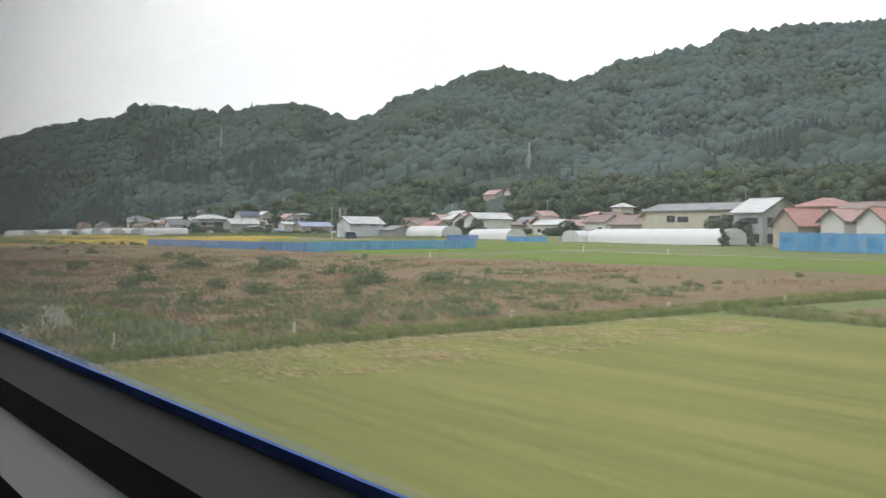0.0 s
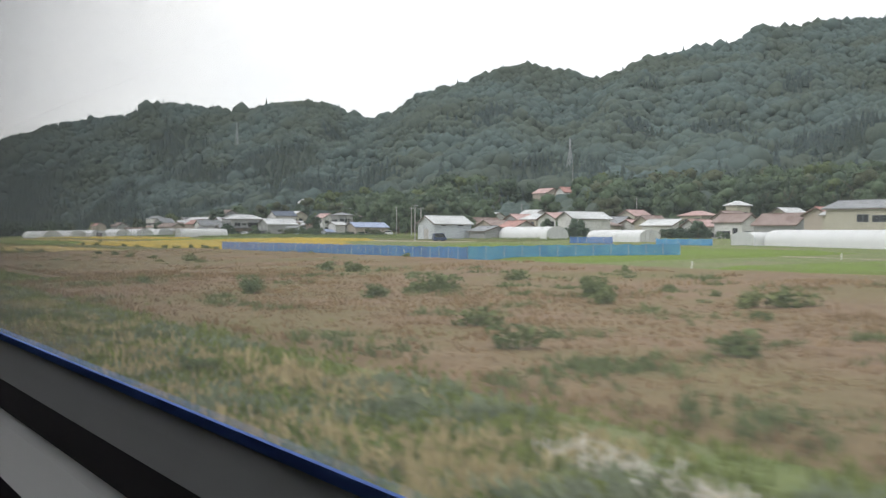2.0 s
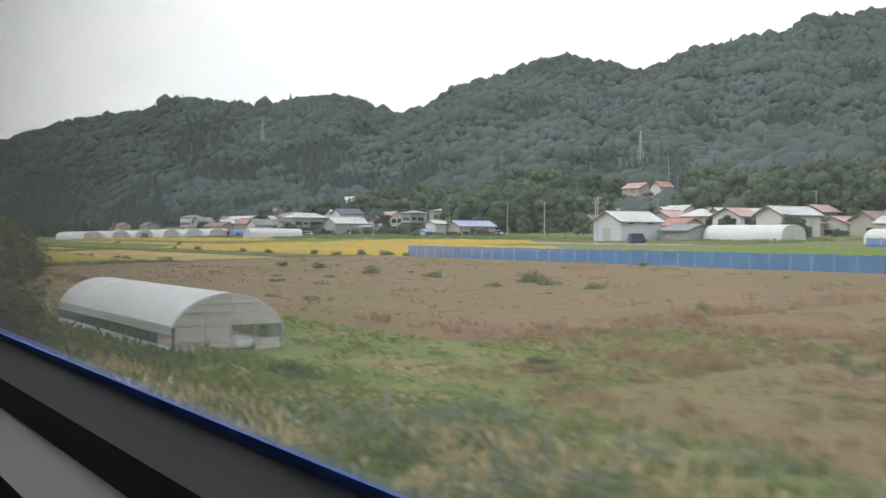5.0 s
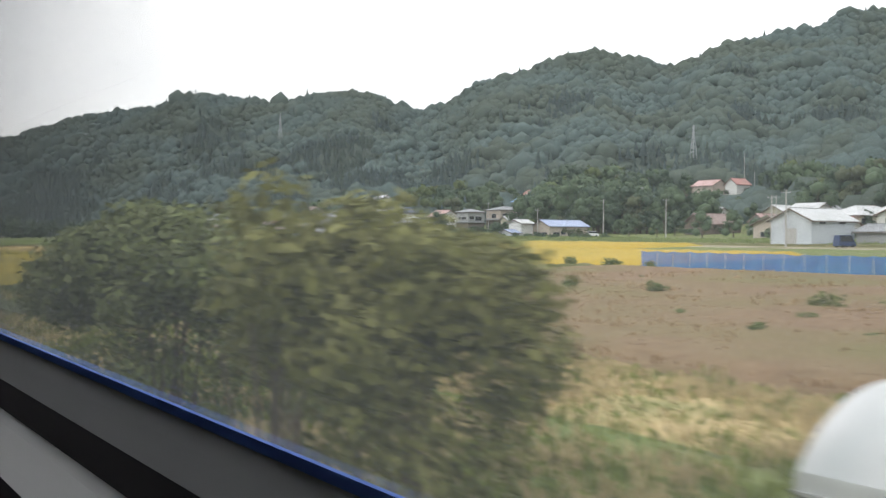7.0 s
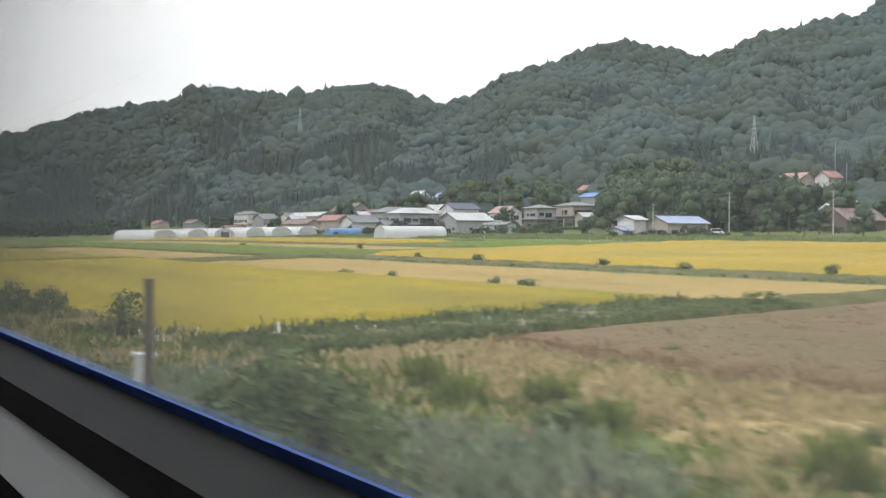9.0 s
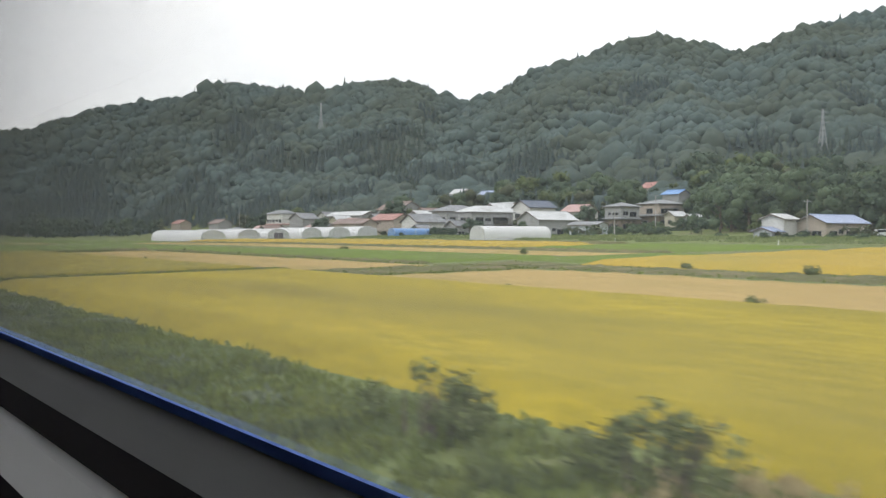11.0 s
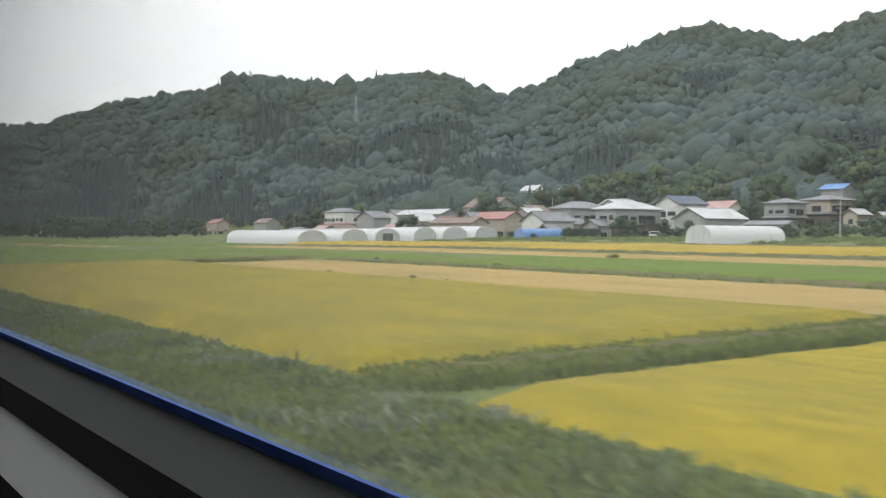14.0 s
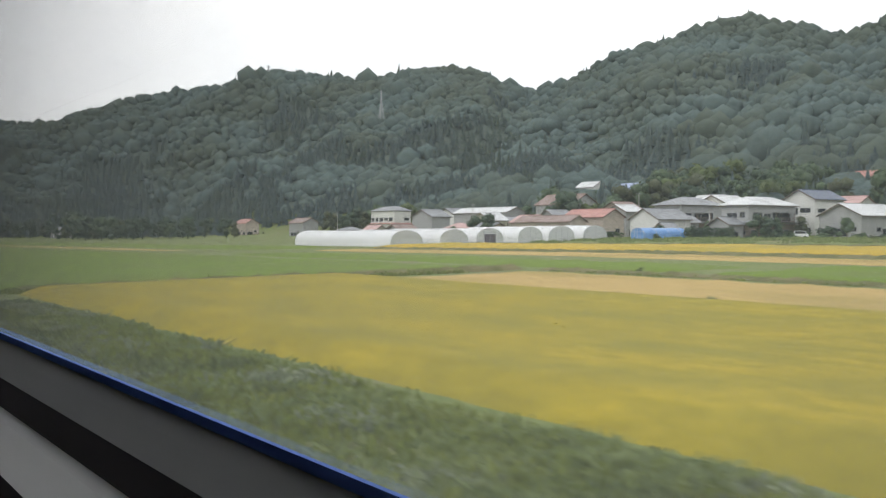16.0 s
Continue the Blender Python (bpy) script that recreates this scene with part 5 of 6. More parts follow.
for mx, my in ((-128, 80), (-118, 116), (-137, 115.5), (-401, 150), (-452, 158)):
    st = thing("marker_stake", mx, my, land1(mx, my), "white plastic stake marking a field edge", "stake", "marker stakes")
    part("stake", pole_mesh(bmesh.new(), 0, 0, -0.1, 0.9, 0.05, 0.045, 8), M_STAKE, st)


# ---- trees and bushes ----
def leaf_cloud(r, blobs, per, leaf):
    """Leaves as small bent quads on the outside of overlapping clumps. blobs: rows of x, y, z, radius."""
    blobs = np.asarray(blobs, dtype=float)
    n = len(blobs) * per
    b = np.repeat(blobs, per, 0)
    d = r.normal(0, 1, (n, 3))
    d /= np.linalg.norm(d, axis=1)[:, None]
    rad = b[:, 3] * np.sqrt(r.uniform(0.35, 1.35, n))
    c = b[:, :3] + d * rad[:, None] * np.array([1, 1, 0.85])
    nrm = d + r.normal(0, 0.55, (n, 3))
    nrm /= np.linalg.norm(nrm, axis=1)[:, None]
    u = np.cross(nrm, r.normal(0, 1, (n, 3)))
    u /= np.linalg.norm(u, axis=1)[:, None]
    v = np.cross(nrm, u)
    s = leaf * np.exp(r.normal(0, 0.3, n))[:, None]
    q = np.stack([c - u * s, c - v * s * 0.6, c + u * s, c + v * s * 0.6], 1).reshape(-1, 3)
    return q, np.arange(len(q)).reshape(-1, 4)


def trunk_mesh(r, height, thick, limbs, spread):
    bm = bmesh.new()
    pole_mesh(bm, 0, 0, -0.4, height * 0.62, thick, thick * 0.55, 8, r.normal(0, 0.15), r.normal(0, 0.15))
    for k in range(limbs):
        a = k * 2 * math.pi / limbs + r.uniform(-0.4, 0.4)
        z0 = height * r.uniform(0.25, 0.55)
        d = Vector((math.cos(a) * spread * 0.8, math.sin(a) * spread * 0.8, height * r.uniform(0.2, 0.35)))
        pole_mesh(bm, 0, 0, z0, z0 + d.z, thick * 0.42, thick * 0.12, 6, d.x, d.y)
    return finish(bm, "trunk", M_BARK)


LUMP = [crown_template(random.Random(60 + k)) for k in range(6)]


def tree_meshes(seed, height, spread, leaf, material, blobs=16, per=120, conifer=False):
    r = np.random.default_rng(seed)
    rows = []
    for k in range(blobs):
        if conifer:
            f = k / (blobs - 1)
            a = r.uniform(0, 2 * np.pi)
            w = spread * (1 - f) * r.uniform(0.2, 0.7)
            rows.append((w * np.cos(a), w * np.sin(a), height * (0.12 + 0.84 * f), max(0.35, spread * (1 - f) * 0.75)))
        else:
            a, f = r.uniform(0, 2 * np.pi), r.uniform(0.0, 1.0)
            w = spread * np.sqrt(r.uniform(0.02, 0.7)) * (1.05 - 0.55 * f)
            rows.append((w * np.cos(a), w * np.sin(a), height * (0.16 + 0.70 * f), spread * r.uniform(0.30, 0.48)))
    q, f = leaf_cloud(r, rows, per, leaf)
    f = np.concatenate([f[:, [0, 1, 2]], f[:, [0, 2, 3]]])
    vs, fs, base = [q], [f], len(q)
    for k, (bx, by, bz, br) in enumerate(rows):
        tv, tf = LUMP[k % len(LUMP)]
        vs.append(tv * br * 0.8 * np.array([1.0, 1.0, 0.85]) + np.array([bx, by, bz]))
        fs.append(tf + base)
        base += len(tv)
    return trunk_mesh(r, height, 0.03 * height, 5, spread), mesh_np("crown", np.concatenate(vs), np.concatenate(fs), material)


def plant(meshes, x, y, label, name="tree", category="tree", group="trees", scale=1.0, turn=0.0, sink=0.0):
    t = thing(name, x, y, land1(x, y) - sink, label, category, group, turn)
    t.scale = (scale, scale, scale)
    for nm, me in zip(("trunk", "crown"), meshes):
        ob = new(nm, me)
        ob.parent = t
    return t


BROAD = [tree_meshes(s, 10, 4.6, 0.34, m, 12, 62) for s, m in ((1, M_TREE), (2, M_TREE_DARK), (3, M_TREE), (4, M_TREE_DARK), (5, M_TREE_LIGHT), (6, M_TREE_RUSTY))]
BELT = [tree_meshes(s, 10, 4.6, 0.52, m, 10, 24) for s, m in ((1, M_TREE), (2, M_TREE_DARK), (3, M_TREE), (4, M_TREE_DARK), (5, M_TREE_LIGHT), (6, M_TREE_RUSTY))]
CONE = [tree_meshes(s, 13, 2.6, 0.34, m, 14, 40, True) for s, m in ((11, M_TREE_DARK), (12, M_TREE))]
KINDS = ("dense green broadleaf tree", "dark green broadleaf tree", "spreading green broadleaf tree", "tall dark green broadleaf tree", "yellowish green broadleaf tree",
         "bronze-tinged broadleaf tree")
boxes = [(o.location.x, o.location.y) for o in scene.objects if o.parent is None and o.name.split(".")[0] in ("house", "barn", "shed", "workshop", "greenhouse")]
pick = random.Random(5)


def free_spot(x, y, gap=5.0):
    for bx, by in boxes:
        if -15 < x - bx < gap and -gap < y - by < 16:
            return False
    return True


def tree_mass(name, rows, label):
    """Many far trees, trunk and crown, as one mass. rows: kind, x, y, scale, turn."""
    solid = []
    for pair in BELT:
        vs, fs, base = [], [], 0
        for me in pair:
            me.calc_loop_triangles()
            co, tri = np.empty(len(me.vertices) * 3), np.empty(len(me.loop_triangles) * 3, dtype=np.int32)
            me.vertices.foreach_get("co", co)
            me.loop_triangles.foreach_get("vertices", tri)
            vs.append(co.reshape(-1, 3))
            fs.append(tri.reshape(-1, 3) + base)
            base += len(vs[-1])
        solid.append((np.concatenate(vs), np.concatenate(fs)))
    by_kind = {}
    for i, x, y, s, a in rows:
        by_kind.setdefault(i, []).append((x, y, s, a))
    vs, fs, base, which = [], [], 0, []
    for n, (i, places) in enumerate(sorted(by_kind.items())):
        v, f = solid[i]
        for x, y, s, a in places:
            c, d = math.cos(a), math.sin(a)
            vs.append(np.stack([(v[:, 0] * c - v[:, 1] * d) * s + x, (v[:, 0] * d + v[:, 1] * c) * s + y, v[:, 2] * s + land1(x, y)], 1))
            fs.append(f + base)
            base += len(v)
            which += [n] * len(f)
    me = mesh_np(name, np.concatenate(vs), np.concatenate(fs))
    for i in sorted(by_kind):
        me.materials.append(BELT[i][1].materials[0])
    me.polygons.foreach_set("material_index", np.array(which, dtype=np.int32))
    return tagged(new(name, me), label, "trees", kind="stuff")


belt = []
while len(belt) < 110:
    x = pick.uniform(-1330, -690)
    y = pick.uniform(150, 225) if x < -950 else pick.uniform(262, 292)
    if free_spot(x, y, 4.0):
        belt.append((pick.choice((0, 1, 1, 2, 3, 3, 5)), x, y, pick.uniform(0.8, 1.5), pick.uniform(0, 6.3)))
for gx in np.arange(-800, -60, 12.0):
    for gy in np.arange(288, 392, 12.0):
        x, y = gx + pick.uniform(-4.5, 4.5), gy + pick.uniform(-4.5, 4.5)
        if not free_spot(x, y, 2.5) or any(math.hypot(x - ox, y - oy) < orad for ox, oy, orad in CLEARINGS):
            continue
        below = any(0 < oy - y < 75 and 0.65 * (oy - y) - 14 < x - ox < 1.5 * (oy - y) + 14 for ox, oy, orad in CLEARINGS)
        belt.append((pick.choice((0, 1, 1, 2, 3, 3, 5, 0, 2, 4)), x, y, pick.uniform(0.5, 0.8) if below else pick.uniform(1.15, 1.9), pick.uniform(0, 6.3)))
tree_mass("tree_belt", belt, "dense belt of green broadleaf trees under the hills")

# the wooded foot of the hills, behind and between the houses
count = 0
for k in range(1800):
    x = pick.uniform(-760, -70)
    y = pick.uniform(246, 312) if pick.random() < 0.72 else pick.uniform(206, 246)
    if (x > -190 and y < 222) or (-570 < x < -541 + 0.95 * (270 - y) and y < 300) or (-600 < x < -568 and 255 < y < 312):
        continue
    if not free_spot(x, y, 2.5) or (-565 < x < -500 and 335 < y < 392):
        continue
    i = pick.choice((0, 0, 1, 2, 2, 2, 3, 4, 5))
    plant(BROAD[i], x, y, KINDS[i] + " at the foot of the hill", scale=pick.uniform(0.95, 1.75) * (0.45 if y < 246 else 0.38 if -510 < x < -415 and y > 262 else 1.0), turn=pick.uniform(0, 360))
    count += 1
    if count > 150:
        break
for gx0, gx1, gy0, gy1, gn in ((-486, -412, 244, 268, 24), (-330, -180, 256, 300, 26), (-536, -495, 275, 330, 16), (-720, -640, 268, 320, 14)):
    for k in range(gn):
        x, y = pick.uniform(gx0, gx1), pick.uniform(gy0, gy1)
        if free_spot(x, y, 2.0):
            i = pick.choice((0, 1, 2, 3, 3, 0, 5))
            plant(BROAD[i], x, y, KINDS[i] + " in a grove under the hill", scale=pick.uniform(1.0, 1.75), turn=pick.uniform(0, 360))
for k in range(26):
    x = pick.uniform(-532, -440)
    y = pick.uniform(246, 275)
    if x > -536 + 0.95 * (270 - y) and free_spot(x, y, 2.0):
        i = pick.choice((1, 3, 0, 2))
        plant(BROAD[i], x, y, KINDS[i] + " in a dense grove by the village", scale=pick.uniform(1.2, 1.9), turn=pick.uniform(0, 360))
for x, y, s in ((-143.2, 155, 0.48), (-139.5, 158.5, 0.36), (-268.8, 265, 1.25), (-276, 262, 1.05), (-255, 270, 1.0), (-236, 285, 1.1), (-600, 300, 1.2), (-618, 306, 1.1), (-470, 300, 1.3)):
    plant(CONE[int(s * 10) % 2], x, y, "pointed dark green conifer behind houses", scale=s)
for x, y, i, s in ((-155, 168.5, 1, 0.62), (-149.5, 167.5, 3, 0.55), (-160, 170, 0, 0.55), (-243, 200, 1, 0.5), (-255, 207, 3, 0.45), (-288, 198, 1, 0.6), (-284, 196, 3, 0.5),
                   (-302, 205, 2, 0.7), (-460, 240, 2, 1.3), (-478, 250, 0, 1.4), (-448, 252, 3, 1.2), (-495, 262, 4, 1.2), (-579, 206, 3, 0.65), (-575.5, 207, 1, 0.55),
                   (-700, 210, 3, 0.9), (-712, 214, 1, 0.85), (-560, 214, 0, 0.5), (-536, 262, 1, 0.45), (-531, 258, 3, 0.4), (-850, 268, 4, 1.5), (-862, 274, 4, 1.3), (-500, 212, 0, 0.4),
                   (-518, 236, 5, 0.32), (-505, 262, 2, 1.1), (-571, 299, 1, 0.75), (-577, 300, 3, 0.7), (-566, 300, 0, 0.8), (-338, 225, 3, 0.7), (-345, 228, 1, 0.6), (-322, 214, 0, 0.6)):
    plant(BROAD[i], x, y, KINDS[i] + " among the houses", scale=s, turn=x * 7 % 360)


def thicket(x0, x1, y, height, seed, material, label, depth=3.4, leaf=0.12, per=620, clumps=34, low=0.1, sparse=0.0):
    """A trackside bush from x0 to x1 with stems and a ragged outline; low: where its dense crown begins, sparse: share of loose twigs below."""
    r = np.random.default_rng(seed)
    g = land1((x0 + x1) / 2, y)
    t = thing("bush", (x0 + x1) / 2, y, g, label, "bush", "trackside bushes")
    big = min(1.0, height / 4.5)
    half, top = (x1 - x0) / 2 - 0.55 * big, height - g - 0.75 * big if low > 0.5 else height * 0.85
    rows = []
    for k in range(clumps):
        a, q = r.uniform(0, 2 * np.pi), np.sqrt(r.uniform(0, 1))
        u, w = q * np.cos(a), q * np.sin(a)
        h = low + (top - low) * (1 - 0.55 * q ** 3)
        z = low + (h - low) * r.uniform(0.0, 1.0) ** 0.7
        rows.append((u * half, w * depth * 0.5, z, r.uniform(0.6, 1.1) * big))
    q, f = leaf_cloud(r, rows, per, leaf)
    if sparse:
        loose = [(r.uniform(-0.95, 0.95) * half, r.uniform(-0.5, 0.5) * depth, r.uniform(0.3, low), r.uniform(0.5, 0.9)) for _ in range(int(clumps * 0.8))]
        q2, f2 = leaf_cloud(r, loose, int(per * sparse), leaf)
        q, f = np.concatenate([q, q2]), np.concatenate([f, f2 + len(q)])
    part_ob = new("foliage", mesh_np("foliage", q, f, material))
    part_ob.parent = t
    for k in range(9):
        u = r.uniform(-0.6, 0.6)
        part("stem", pole_mesh(bmesh.new(), u * half * 0.5, r.uniform(-0.4, 0.4), -0.2, top * r.uniform(0.55, 0.85), 0.06, 0.02, 6, u * half * 0.5 + r.normal(0, 0.3), r.normal(0, 0.3)), M_BARK, t)
    return t


thicket(-169.6, -166.0, 8.0, 3.9, 29, M_LEAF_BRONZE, "loose leafy branches at the edge of a bush", 1.4, per=70, clumps=16, low=1.9)
thicket(-178.4, -168.3, 8.2, 5.75, 21, M_LEAF_BRONZE, "tall bronze-green bush beside the track", 3.0, clumps=54, per=520, leaf=0.10, low=3.5, sparse=0.34)
thicket(-194.2, -187.7, 9.3, 5.7, 22, M_LEAF_YELLOW, "tall yellowish green bush beside the track", 4.0, clumps=40, per=560, leaf=0.095, low=2.9, sparse=0.12)
thicket(-191.2, -189.6, 6.8, 6.4, 27, M_LEAF_YELLOW, "slim leafy sapling beside the track", 0.8, per=60, clumps=9, low=4.2)
thicket(-206.9, -200.3, 9.6, 6.0, 23, M_LEAF, "broad dense green bush beside the track", 6.0, clumps=70, per=560, leaf=0.095, low=3.0, sparse=0.12)
thicket(-247.2, -238.9, 8.2, 3.0, 33, M_WEED_DULL, "rank leafy weeds close beside the track", 2.4, per=150, clumps=30, leaf=0.11)
thicket(-277.0, -273.2, 14.4, 2.4, 25, M_LEAF, "open leafy shrub at a paddy corner", 1.6, per=60, clumps=18, leaf=0.09)
thicket(-292.2, -287.6, 14.4, 2.2, 26, M_LEAF, "ragged open green shrub at a paddy edge", 1.4, per=70, clumps=15, leaf=0.09)
thicket(-300, -294.6, 13.8, 2.0, 28, M_LEAF, "ragged open green shrub at a paddy edge", 1.4, per=70, clumps=14, leaf=0.09)

for wx0, wx1, wy_, wh in ((-234.6, -228.0, 17.6, 1.0), (-240.4, -237.6, 21.2, 1.0), (-160.0, -157.2, 15.6, 0.8), (-156.0, -153.0, 22.6, 0.6), (-221.5, -218.5, 16.4, 0.8), (-246.5, -243.6, 16.2, 0.9),
                           (-140.5, -137.5, 13.0, 0.7), (-112.0, -109.0, 14.4, 0.7), (-88.5, -85.5, 13.2, 0.7)):
    thicket(wx0, wx1, wy_, wh, int(-wx0), M_CREEPER, "low leafy green weed clump on the railway verge", 1.6, per=120, clumps=12, leaf=0.10)


# garden shrubs and hedges along the houses
SHRUB = []
for s, m in ((41, M_TREE), (42, M_TREE_DARK), (43, M_TREE), (44, M_TREE_RUSTY)):
    r = np.random.default_rng(s)
    rows = [(r.normal(0, 1.0), r.normal(0, 0.7), r.uniform(0.4, 1.7), r.uniform(0.5, 0.9)) for _ in range(9)]
    q, f = leaf_cloud(r, rows, 26, 0.28)
    SHRUB.append(mesh_np("shrub", q, f, m))


def shrub(x, y, s):
    k = pick.randrange(4)
    ob = new("shrub", SHRUB[k])
    ob.location, ob.rotation_euler, ob.scale = (x, y, land1(x, y) - 0.1), (0, 0, pick.uniform(0, 6.3)), (s * pick.uniform(0.9, 1.5), s * pick.uniform(0.9, 1.3), s)
    tagged(ob, ("green", "dark green", "rounded green", "rust-tinged green")[k] + " garden shrub beside village houses", "shrub", "garden shrubs")


def hedge(x0, y0, x1, y1, height, label):
    r = np.random.default_rng(int(abs(x0) + y0))
    g = land1(x0, y0)
    n = max(3, int(math.hypot(x1 - x0, y1 - y0) / 0.7))
    rows = [((x1 - x0) * k / n, (y1 - y0) * k / n, z, 0.55) for k in range(n + 1) for z in np.arange(0.3, height, 0.55)]
    q, f = leaf_cloud(r, rows, 22, 0.22)
    ob = new("hedge", mesh_np("hedge", q, f, M_TREE_DARK))
    ob.location = (x0, y0, g)
    tagged(ob, label, "hedge")


for hx_, hy_ in list(boxes):
    if hy_ < 196:
        continue
    shrub(hx_ + pick.uniform(-11, 3), hy_ - pick.uniform(1.8, 4.5), pick.uniform(0.7, 1.5))
    shrub(hx_ + pick.uniform(1.8, 4.5), hy_ + pick.uniform(0, 11), pick.uniform(0.7, 1.4))
hedge(-601.5, 204.6, -586.6, 205.2, 2.9, "clipped dark green hedge beside a blue shelter")
hedge(-584, 211, -578, 211, 2.0, "dark green hedge before a house")
hedge(-574, 230, -570, 219, 1.6, "dark green hedge beside a house")
hedge(-552, 258, -528, 258, 1.4, "dark green hedge under houses")
for hx_ in range(-538, -504, 3):
    shrub(hx_ + pick.uniform(-1, 1), 224 + pick.uniform(-2, 3), pick.uniform(0.9, 1.5))
hedge(-300, 196, -282, 197, 2.6, "dark green hedge behind greenhouses")
hedge(-262, 206, -240, 201, 2.0, "dark green hedge before low houses")

# low tussocks standing alone in the fields
TUSSOCK = []
for s, m in ((31, M_WEED_DULL), (32, M_LEAF), (33, M_WEED_DULL)):
    r = np.random.default_rng(s)
    rows = [(r.normal(0, 0.36), r.normal(0, 0.36), r.uniform(0.1, 0.62), r.uniform(0.25, 0.42)) for _ in range(11)]
    q, f = leaf_cloud(r, rows, 34, 0.09)
    TUSSOCK.append(mesh_np("tussock", q, f, m))


def tussock(x, y, s=1.0, lift=0.2):
    k = pick.randrange(3)
    ob = new("tussock", TUSSOCK[k])
    ob.location, ob.rotation_euler, ob.scale = (x, y, land1(x, y) + lift), (0, 0, pick.uniform(0, 6.3)), (s * pick.uniform(0.7, 1.1), s * pick.uniform(0.7, 1.1), s * pick.uniform(0.8, 1.15))
    tagged(ob, ("leafy green", "grassy green", "pale green")[k] + " weed tussock growing in a field", "weed", "field tussocks")


for tx, ty, ts in ((-189.7, 49.6, 1.3), (-186.3, 48.3, 1.0), (-180.2, 47.3, 1.0), (-226.8, 49.8, 1.1), (-201.7, 48.2, 1.0), (-235, 49.4, 1.0), (-212, 47.7, 1.1),
                   (-115, 42, 1.3), (-120, 52, 1.3), (-101.6, 44.5, 1.5), (-90, 45, 1.2), (-88.5, 46.8, 1.5), (-71.7, 39.5, 1.5), (-69.6, 44, 1.4), (-62.7, 33.2, 1.3),
                   (-76, 29, 1.3), (-82.8, 24.5, 1.2), (-125.8, 31.6, 1.2), (-68.3, 28.8, 1.3), (-64.2, 22.4, 1.2), (-120.6, 29.4, 1.4), (-113.6, 40, 1.6),
                   (-106, 48, 1.4), (-148, 49, 1.6), (-144, 50, 1.5), (-91, 28.5, 1.4), (-97, 41, 1.4), (-111, 34, 1.1)):
    tussock(tx, ty, ts, 0.35)
for tx, ty, ts in ((-291.4, 47, 1.3), (-307, 47.2, 1.1), (-286.8, 47, 1.1), (-316.5, 47.6, 1.0), (-335, 75.6, 1.4), (-264.5, 46, 1.7), (-300, 76, 1.1), (-312, 76, 1.2), (-284, 77, 1.3),
                   (-350, 76, 1.0), (-276, 77, 1.2), (-270, 78, 1.6), (-264, 79, 1.7), (-258, 79, 1.2), (-400, 94, 1.2), (-455, 93.5, 1.0), (-403.7, 46.6, 0.5), (-423.9, 47.9, 0.45)):
    tussock(tx, ty, ts * 0.85, 0.15)
for k in range(60):
    tussock(pick.uniform(-258, -48), pick.uniform(26, 76), pick.uniform(0.4, 0.9), 0.25)
for k in range(10):
    tussock(pick.uniform(-486, -272), pick.choice((47.3, 69.5, 47.6)) + pick.uniform(-0.5, 0.5), pick.uniform(0.35, 0.7), 0.1)

# ---- grass, weeds and standing crops ----
tufts("verge_weeds", scatter(-470, -41.5, 6.0, 16.5, 4.0), 0.32, 0.5, 4, 0.07, M_WEED_GREEN, "rank green weeds on the railway verge")
tufts("verge_weeds", clumped(-470, -42, 6.5, 15.2, 220, 22, 0.9), 0.36, 0.5, 4, 0.08, M_WEED_GREEN, "clumps of taller green weeds on the railway verge")
def off_plot(p):
    """Drops what would stand on the mown plot beside the greenhouse."""
    return p[~((p[:, 0] > -187) & (p[:, 0] < -147) & (p[:, 1] > 11.8))]


tufts("dry_grass", off_plot(clumped(-290, -42, 6.5, 17, 300, 22, 1.1)), 0.45, 0.5, 5, 0.05, M_WEED_PALE, "pale dry grass on the railway verge")
tufts("dry_grass", off_plot(clumped(-262, -160, 18, 25.5, 420, 24, 1.3)), 0.4, 0.5, 5, 0.06, M_WEED_PALE, "pale dry grass along a fallow field")
tufts("verge_weeds", off_plot(scatter(-262, -46, 16, 26, 2.5)), 0.35, 0.5, 5, 0.05, M_WEED_GREEN, "green weeds along a fallow field")
line = rng.uniform(0, 1, 170)
plumes = np.stack([-69 + 14 * line + rng.normal(0, 0.5, 170), 15.4 - 2.6 * line + rng.normal(0, 0.45, 170)], 1)
tufts("plume_grass", np.concatenate([plumes, clumped(-64, -50, 9, 12.5, 5, 9, 0.7)]), 0.5, 0.3, 3, 0.05, M_PLUME, "white silvery grass plumes beside the track", 0.6)
tufts("plume_grass", clumped(-160, -150, 9.5, 13, 3, 6, 0.6), 0.5, 0.4, 3, 0.05, M_PLUME, "white silvery grass plumes beside the track", 0.6)
tufts("white_flowers", np.concatenate([clumped(-275, -266, 14.5, 22, 7, 12, 0.7), clumped(-269, -264, 22, 36, 22, 16, 0.7)]), 0.5, 0.4, 2, 0.045, M_PLUME, "white flower heads among weeds at a paddy edge", 0.3)
tufts("paddy_edge_weeds", np.concatenate([clumped(-276, -263.5, 15, 46, 60, 26, 0.6), clumped(-269.5, -262.8, 18, 47, 130, 26, 0.7)]), 0.42, 0.5, 6, 0.06, M_LEAF, "rank green weeds along a paddy bank")
tufts("dry_weeds", scatter(-261, -47, 26, 46, 1.5), 0.24, 0.6, 5, 0.05, M_WEED_BROWN, "reddish-brown dry weeds covering a fallow field", 0.5, 0.32)
tufts("dry_weeds", scatter(-155, -47, 19, 27, 1.6), 0.28, 0.6, 5, 0.05, M_WEED_BROWN, "reddish-brown dry weeds covering a fallow field", 0.5, 0.28)
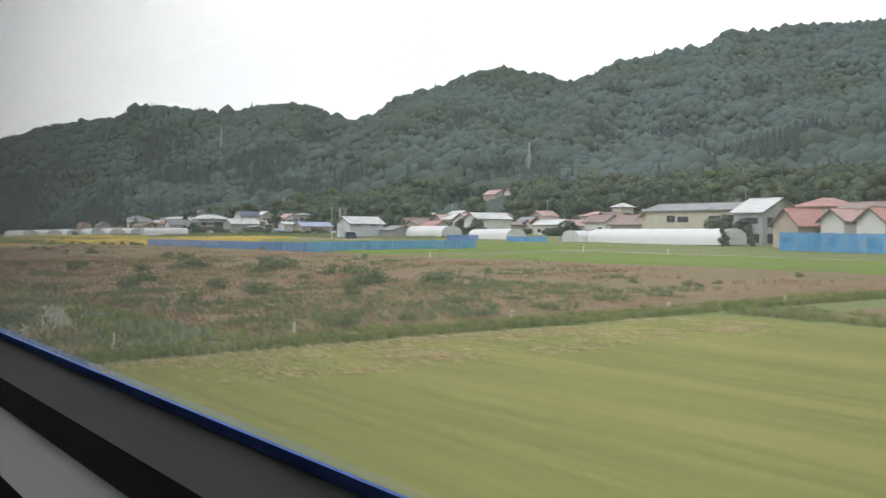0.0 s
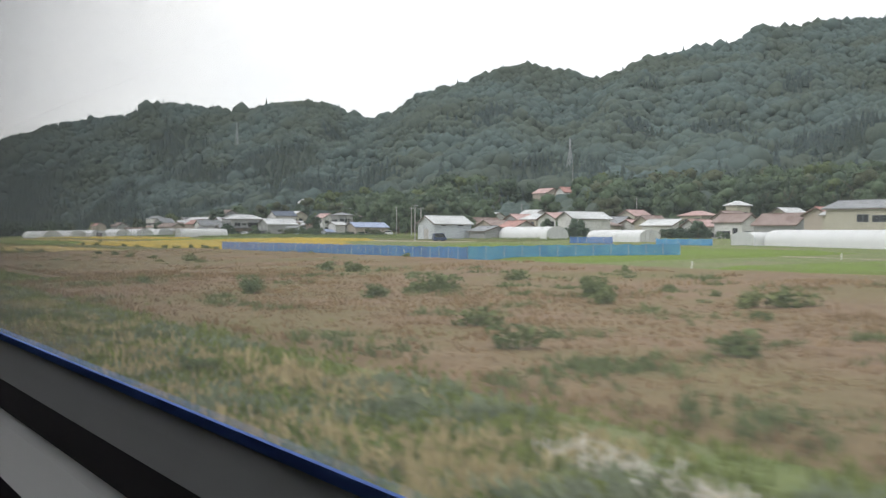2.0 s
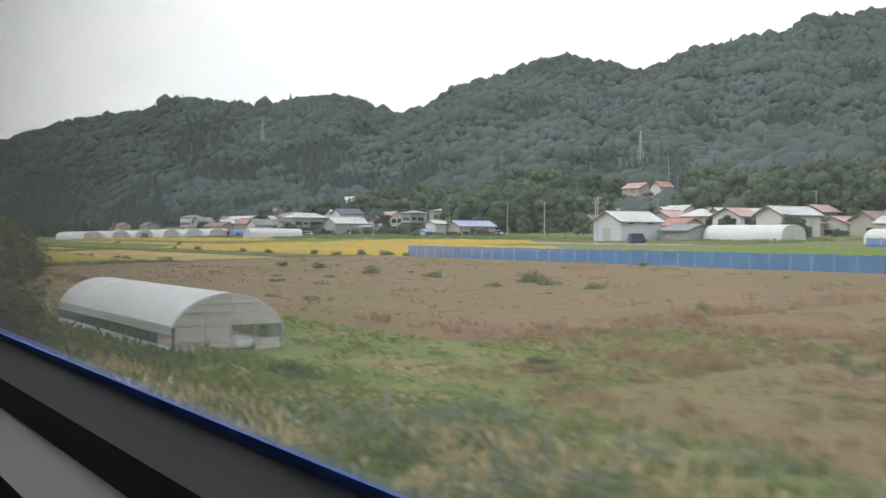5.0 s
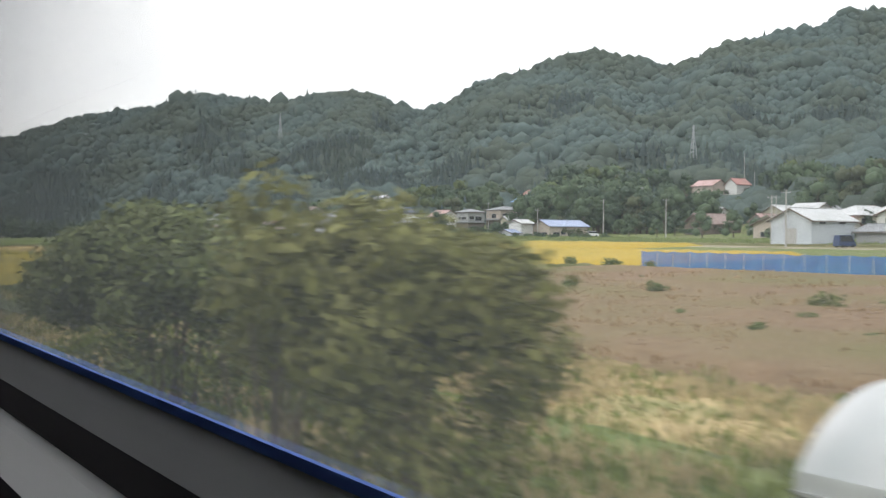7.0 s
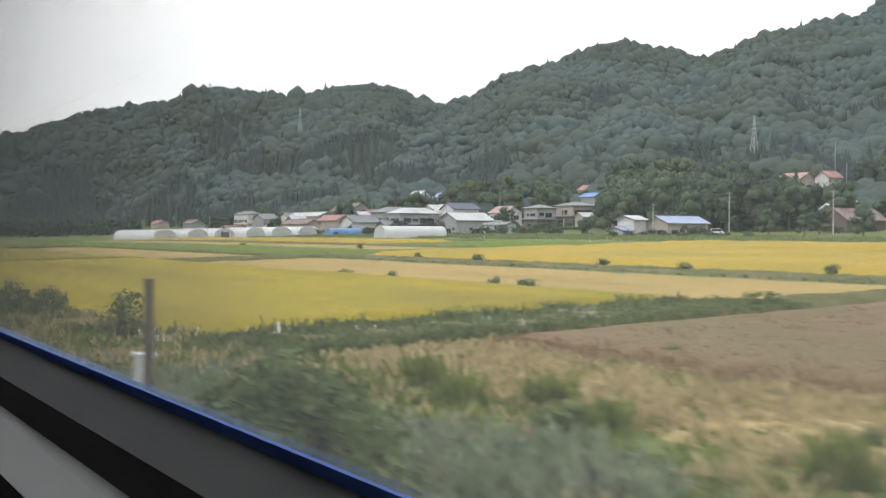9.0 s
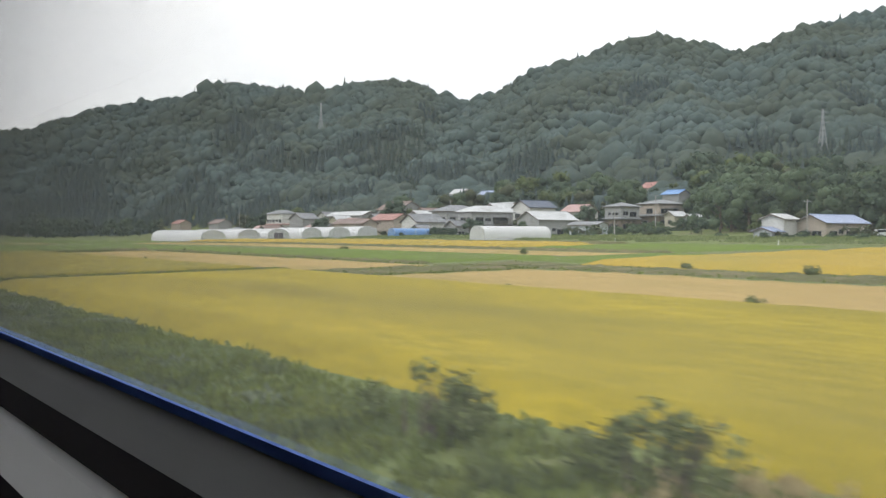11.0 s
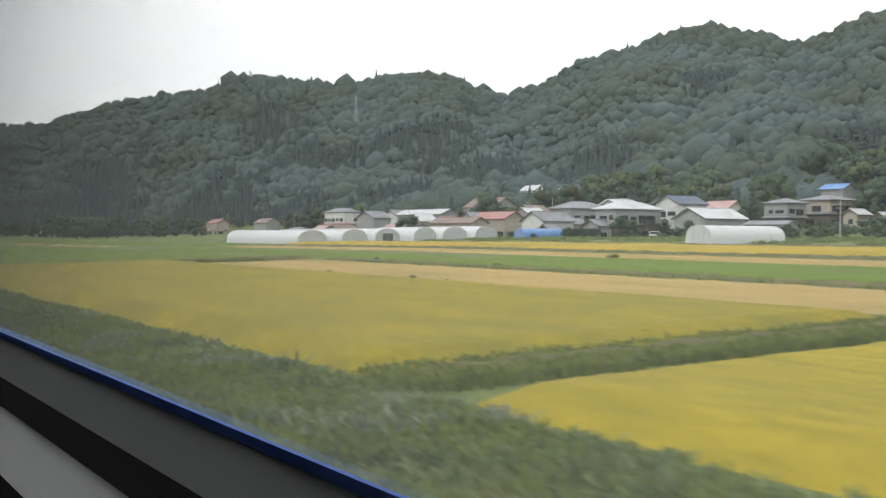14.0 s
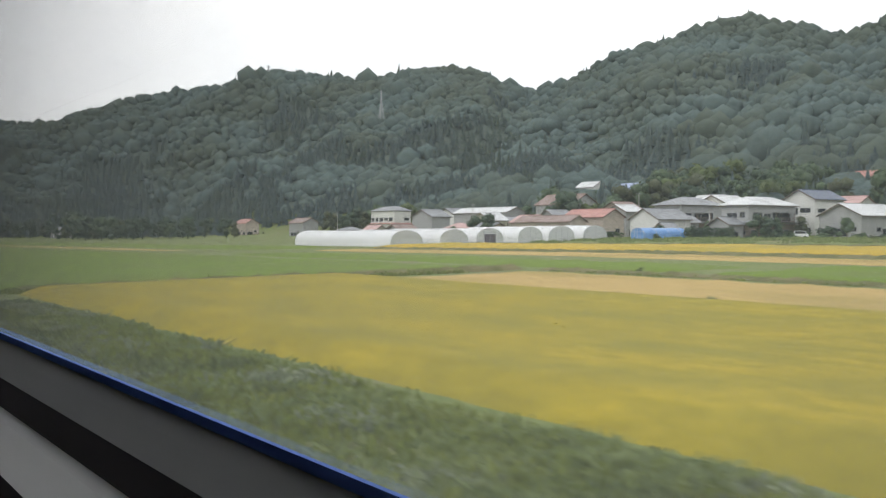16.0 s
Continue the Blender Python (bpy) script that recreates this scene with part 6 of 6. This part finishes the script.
tufts("dry_weeds", clumped(-261, -47, 26, 76, 150, 18, 1.8), 0.4, 0.6, 5, 0.06, M_WEED_STRAW, "pale straw-coloured stalks among dry weeds", 0.5, 0.32)
tufts("dry_weeds", scatter(-261, -215, 25, 48, 4.0), 0.22, 0.6, 4, 0.05, M_WEED_BROWN, "rough reddish-brown dry weeds at the end of a fallow field", 0.5, 0.32)
tufts("fallow_greens", np.concatenate([clumped(-150, -47, 19, 66, 70, 26, 1.1), clumped(-78, -46, 19, 50, 80, 26, 1.5)]), 0.42, 0.4, 5, 0.05, M_WEED_DULL, "green weeds among dry stalks in a fallow field", 0.5, 0.26)
tufts("rice_plants", scatter(-374.5, -271, 19.6, 30, 1.5), 0.07, 0.25, 4, 0.04, M_RICE_TUFT, "ripe yellow rice plants standing in a paddy", 0.6, 0.62)
tufts("rice_plants", scatter(-488, -383, 19.9, 38, 2.0), 0.09, 0.25, 4, 0.04, M_RICE_TUFT_DULL, "ripening olive-yellow rice plants in a paddy", 0.6, 0.60)
tufts("cut_straw", clumped(-40.5, -32, 9, 40, 80, 26, 0.9), 0.07, 0.6, 5, 0.05, M_STRAW, "loose pale straw lying on cut stubble", 2.5, 0.14)
tufts("bank_grass", np.concatenate([scatter(-44.0, -41.6, 13, 62, 12.0), scatter(-41, 10, 44.3, 46.8, 8.0), scatter(-381.3, -377.7, 16.5, 47.5, 12.0), scatter(-492.5, -489.3, 16.5, 60, 8.0)]),
      0.4, 0.4, 5, 0.05, M_WEED_GREEN, "green grass on the banks between paddies")
tufts("bank_grass", np.concatenate([scatter(-380, -262, 69.5, 77.8, 1.4), scatter(-379, -365.5, 48, 70, 5.0), scatter(-488, -386, 67.3, 70.3, 3.0), scatter(-488, -266, 46.3, 48.2, 4.0)]), 0.24, 0.4, 4, 0.06, M_WEED_GREEN, "green grass on the far paddy banks")
tufts("creeper_verge", clumped(-470, -296, 8.5, 17.0, 250, 34, 1.0), 0.24, 0.6, 6, 0.07, M_CREEPER, "broad-leaved green creepers on the railway verge", 0.9)
tufts("village_verge", np.concatenate([scatter(-640, -385, 186, 200, 0.9), scatter(-385, -262, 158, 190, 0.5), clumped(-640, -385, 158, 196, 120, 24, 2.0)]), 0.6, 0.8, 4, 0.16, M_CREEPER,
      "rough dark grass along the foot of the village")
for k in range(34):
    shrub(pick.uniform(-600, -395), pick.uniform(189, 199), pick.uniform(0.35, 0.8))
tufts("verge_weeds", clumped(-470, -296, 8.5, 16.0, 70, 26, 0.7), 0.3, 0.5, 5, 0.06, M_WEED_GREEN, "brighter green weed clumps among verge creepers", 0.6)
tufts("verge_weeds", clumped(-480, -296, 8.5, 16.6, 90, 22, 0.55), 0.34, 0.5, 6, 0.085, M_WEED_GREY, "dusty pale leaves among verge creepers", 1.0)
tufts("verge_weeds", clumped(-480, -44, 8.5, 16.2, 110, 24, 0.7), 0.4, 0.5, 6, 0.06, M_WEED_DULL, "darker leafy weeds on the railway verge", 0.7)
tufts("verge_weeds", clumped(-160, -44, 8.5, 18.0, 110, 20, 0.8), 0.42, 0.5, 5, 0.06, M_WEED_GREY, "dusty pale leaves on the railway verge", 0.8)
tufts("verge_weeds", clumped(-260, -239, 8.5, 15.0, 44, 26, 0.9), 0.68, 0.6, 6, 0.075, M_WEED_GREY, "tall dusty grey-green weeds on the railway verge", 0.6)
tufts("verge_weeds", np.concatenate([clumped(x - 0.5, x + 0.5, y - 0.5, y + 0.5, 3, 30, 0.4) for x, y in ((-248.6, 18.6), (-250.5, 17.2), (-244.8, 17.4), (-238.3, 17.6), (-254.0, 18.0))]), 0.85, 0.4, 6, 0.06, M_WEED_GREEN,
      "upright fresh green weeds beside a fallow field", 0.4)
tufts("paddy_edge_weeds", clumped(-271.6, -268.6, 18.5, 45, 42, 26, 0.6), 0.6, 0.5, 6, 0.07, M_LEAF, "taller dark green weeds along a paddy bank", 0.5)
tufts("mown_tufts", np.concatenate([scatter(-163, -147, 12, 36, 3.0), scatter(-186, -163, 19.5, 25, 3.0)]), 0.16, 0.5, 5, 0.05, M_WEED_GREEN, "short ragged green grass on a mown plot", 0.9, 0.08)
tufts("mown_straw", clumped(-163, -147, 13, 34, 26, 20, 0.9), 0.08, 0.6, 5, 0.05, M_STRAW, "cut straw lying on a mown plot", 2.2, 0.12)
tufts("paddy_edge_weeds", scatter(-269.5, -263, 17, 48, 9.0), 0.26, 0.5, 5, 0.06, M_WEED_DULL, "low rough weeds covering a paddy bank", 0.7, 0.32)
tufts("paddy_edge_weeds", scatter(-381.5, -377.5, 16.5, 47, 6.0), 0.22, 0.5, 5, 0.06, M_WEED_GREEN, "low rough weeds covering a paddy bank", 0.7, 0.4)
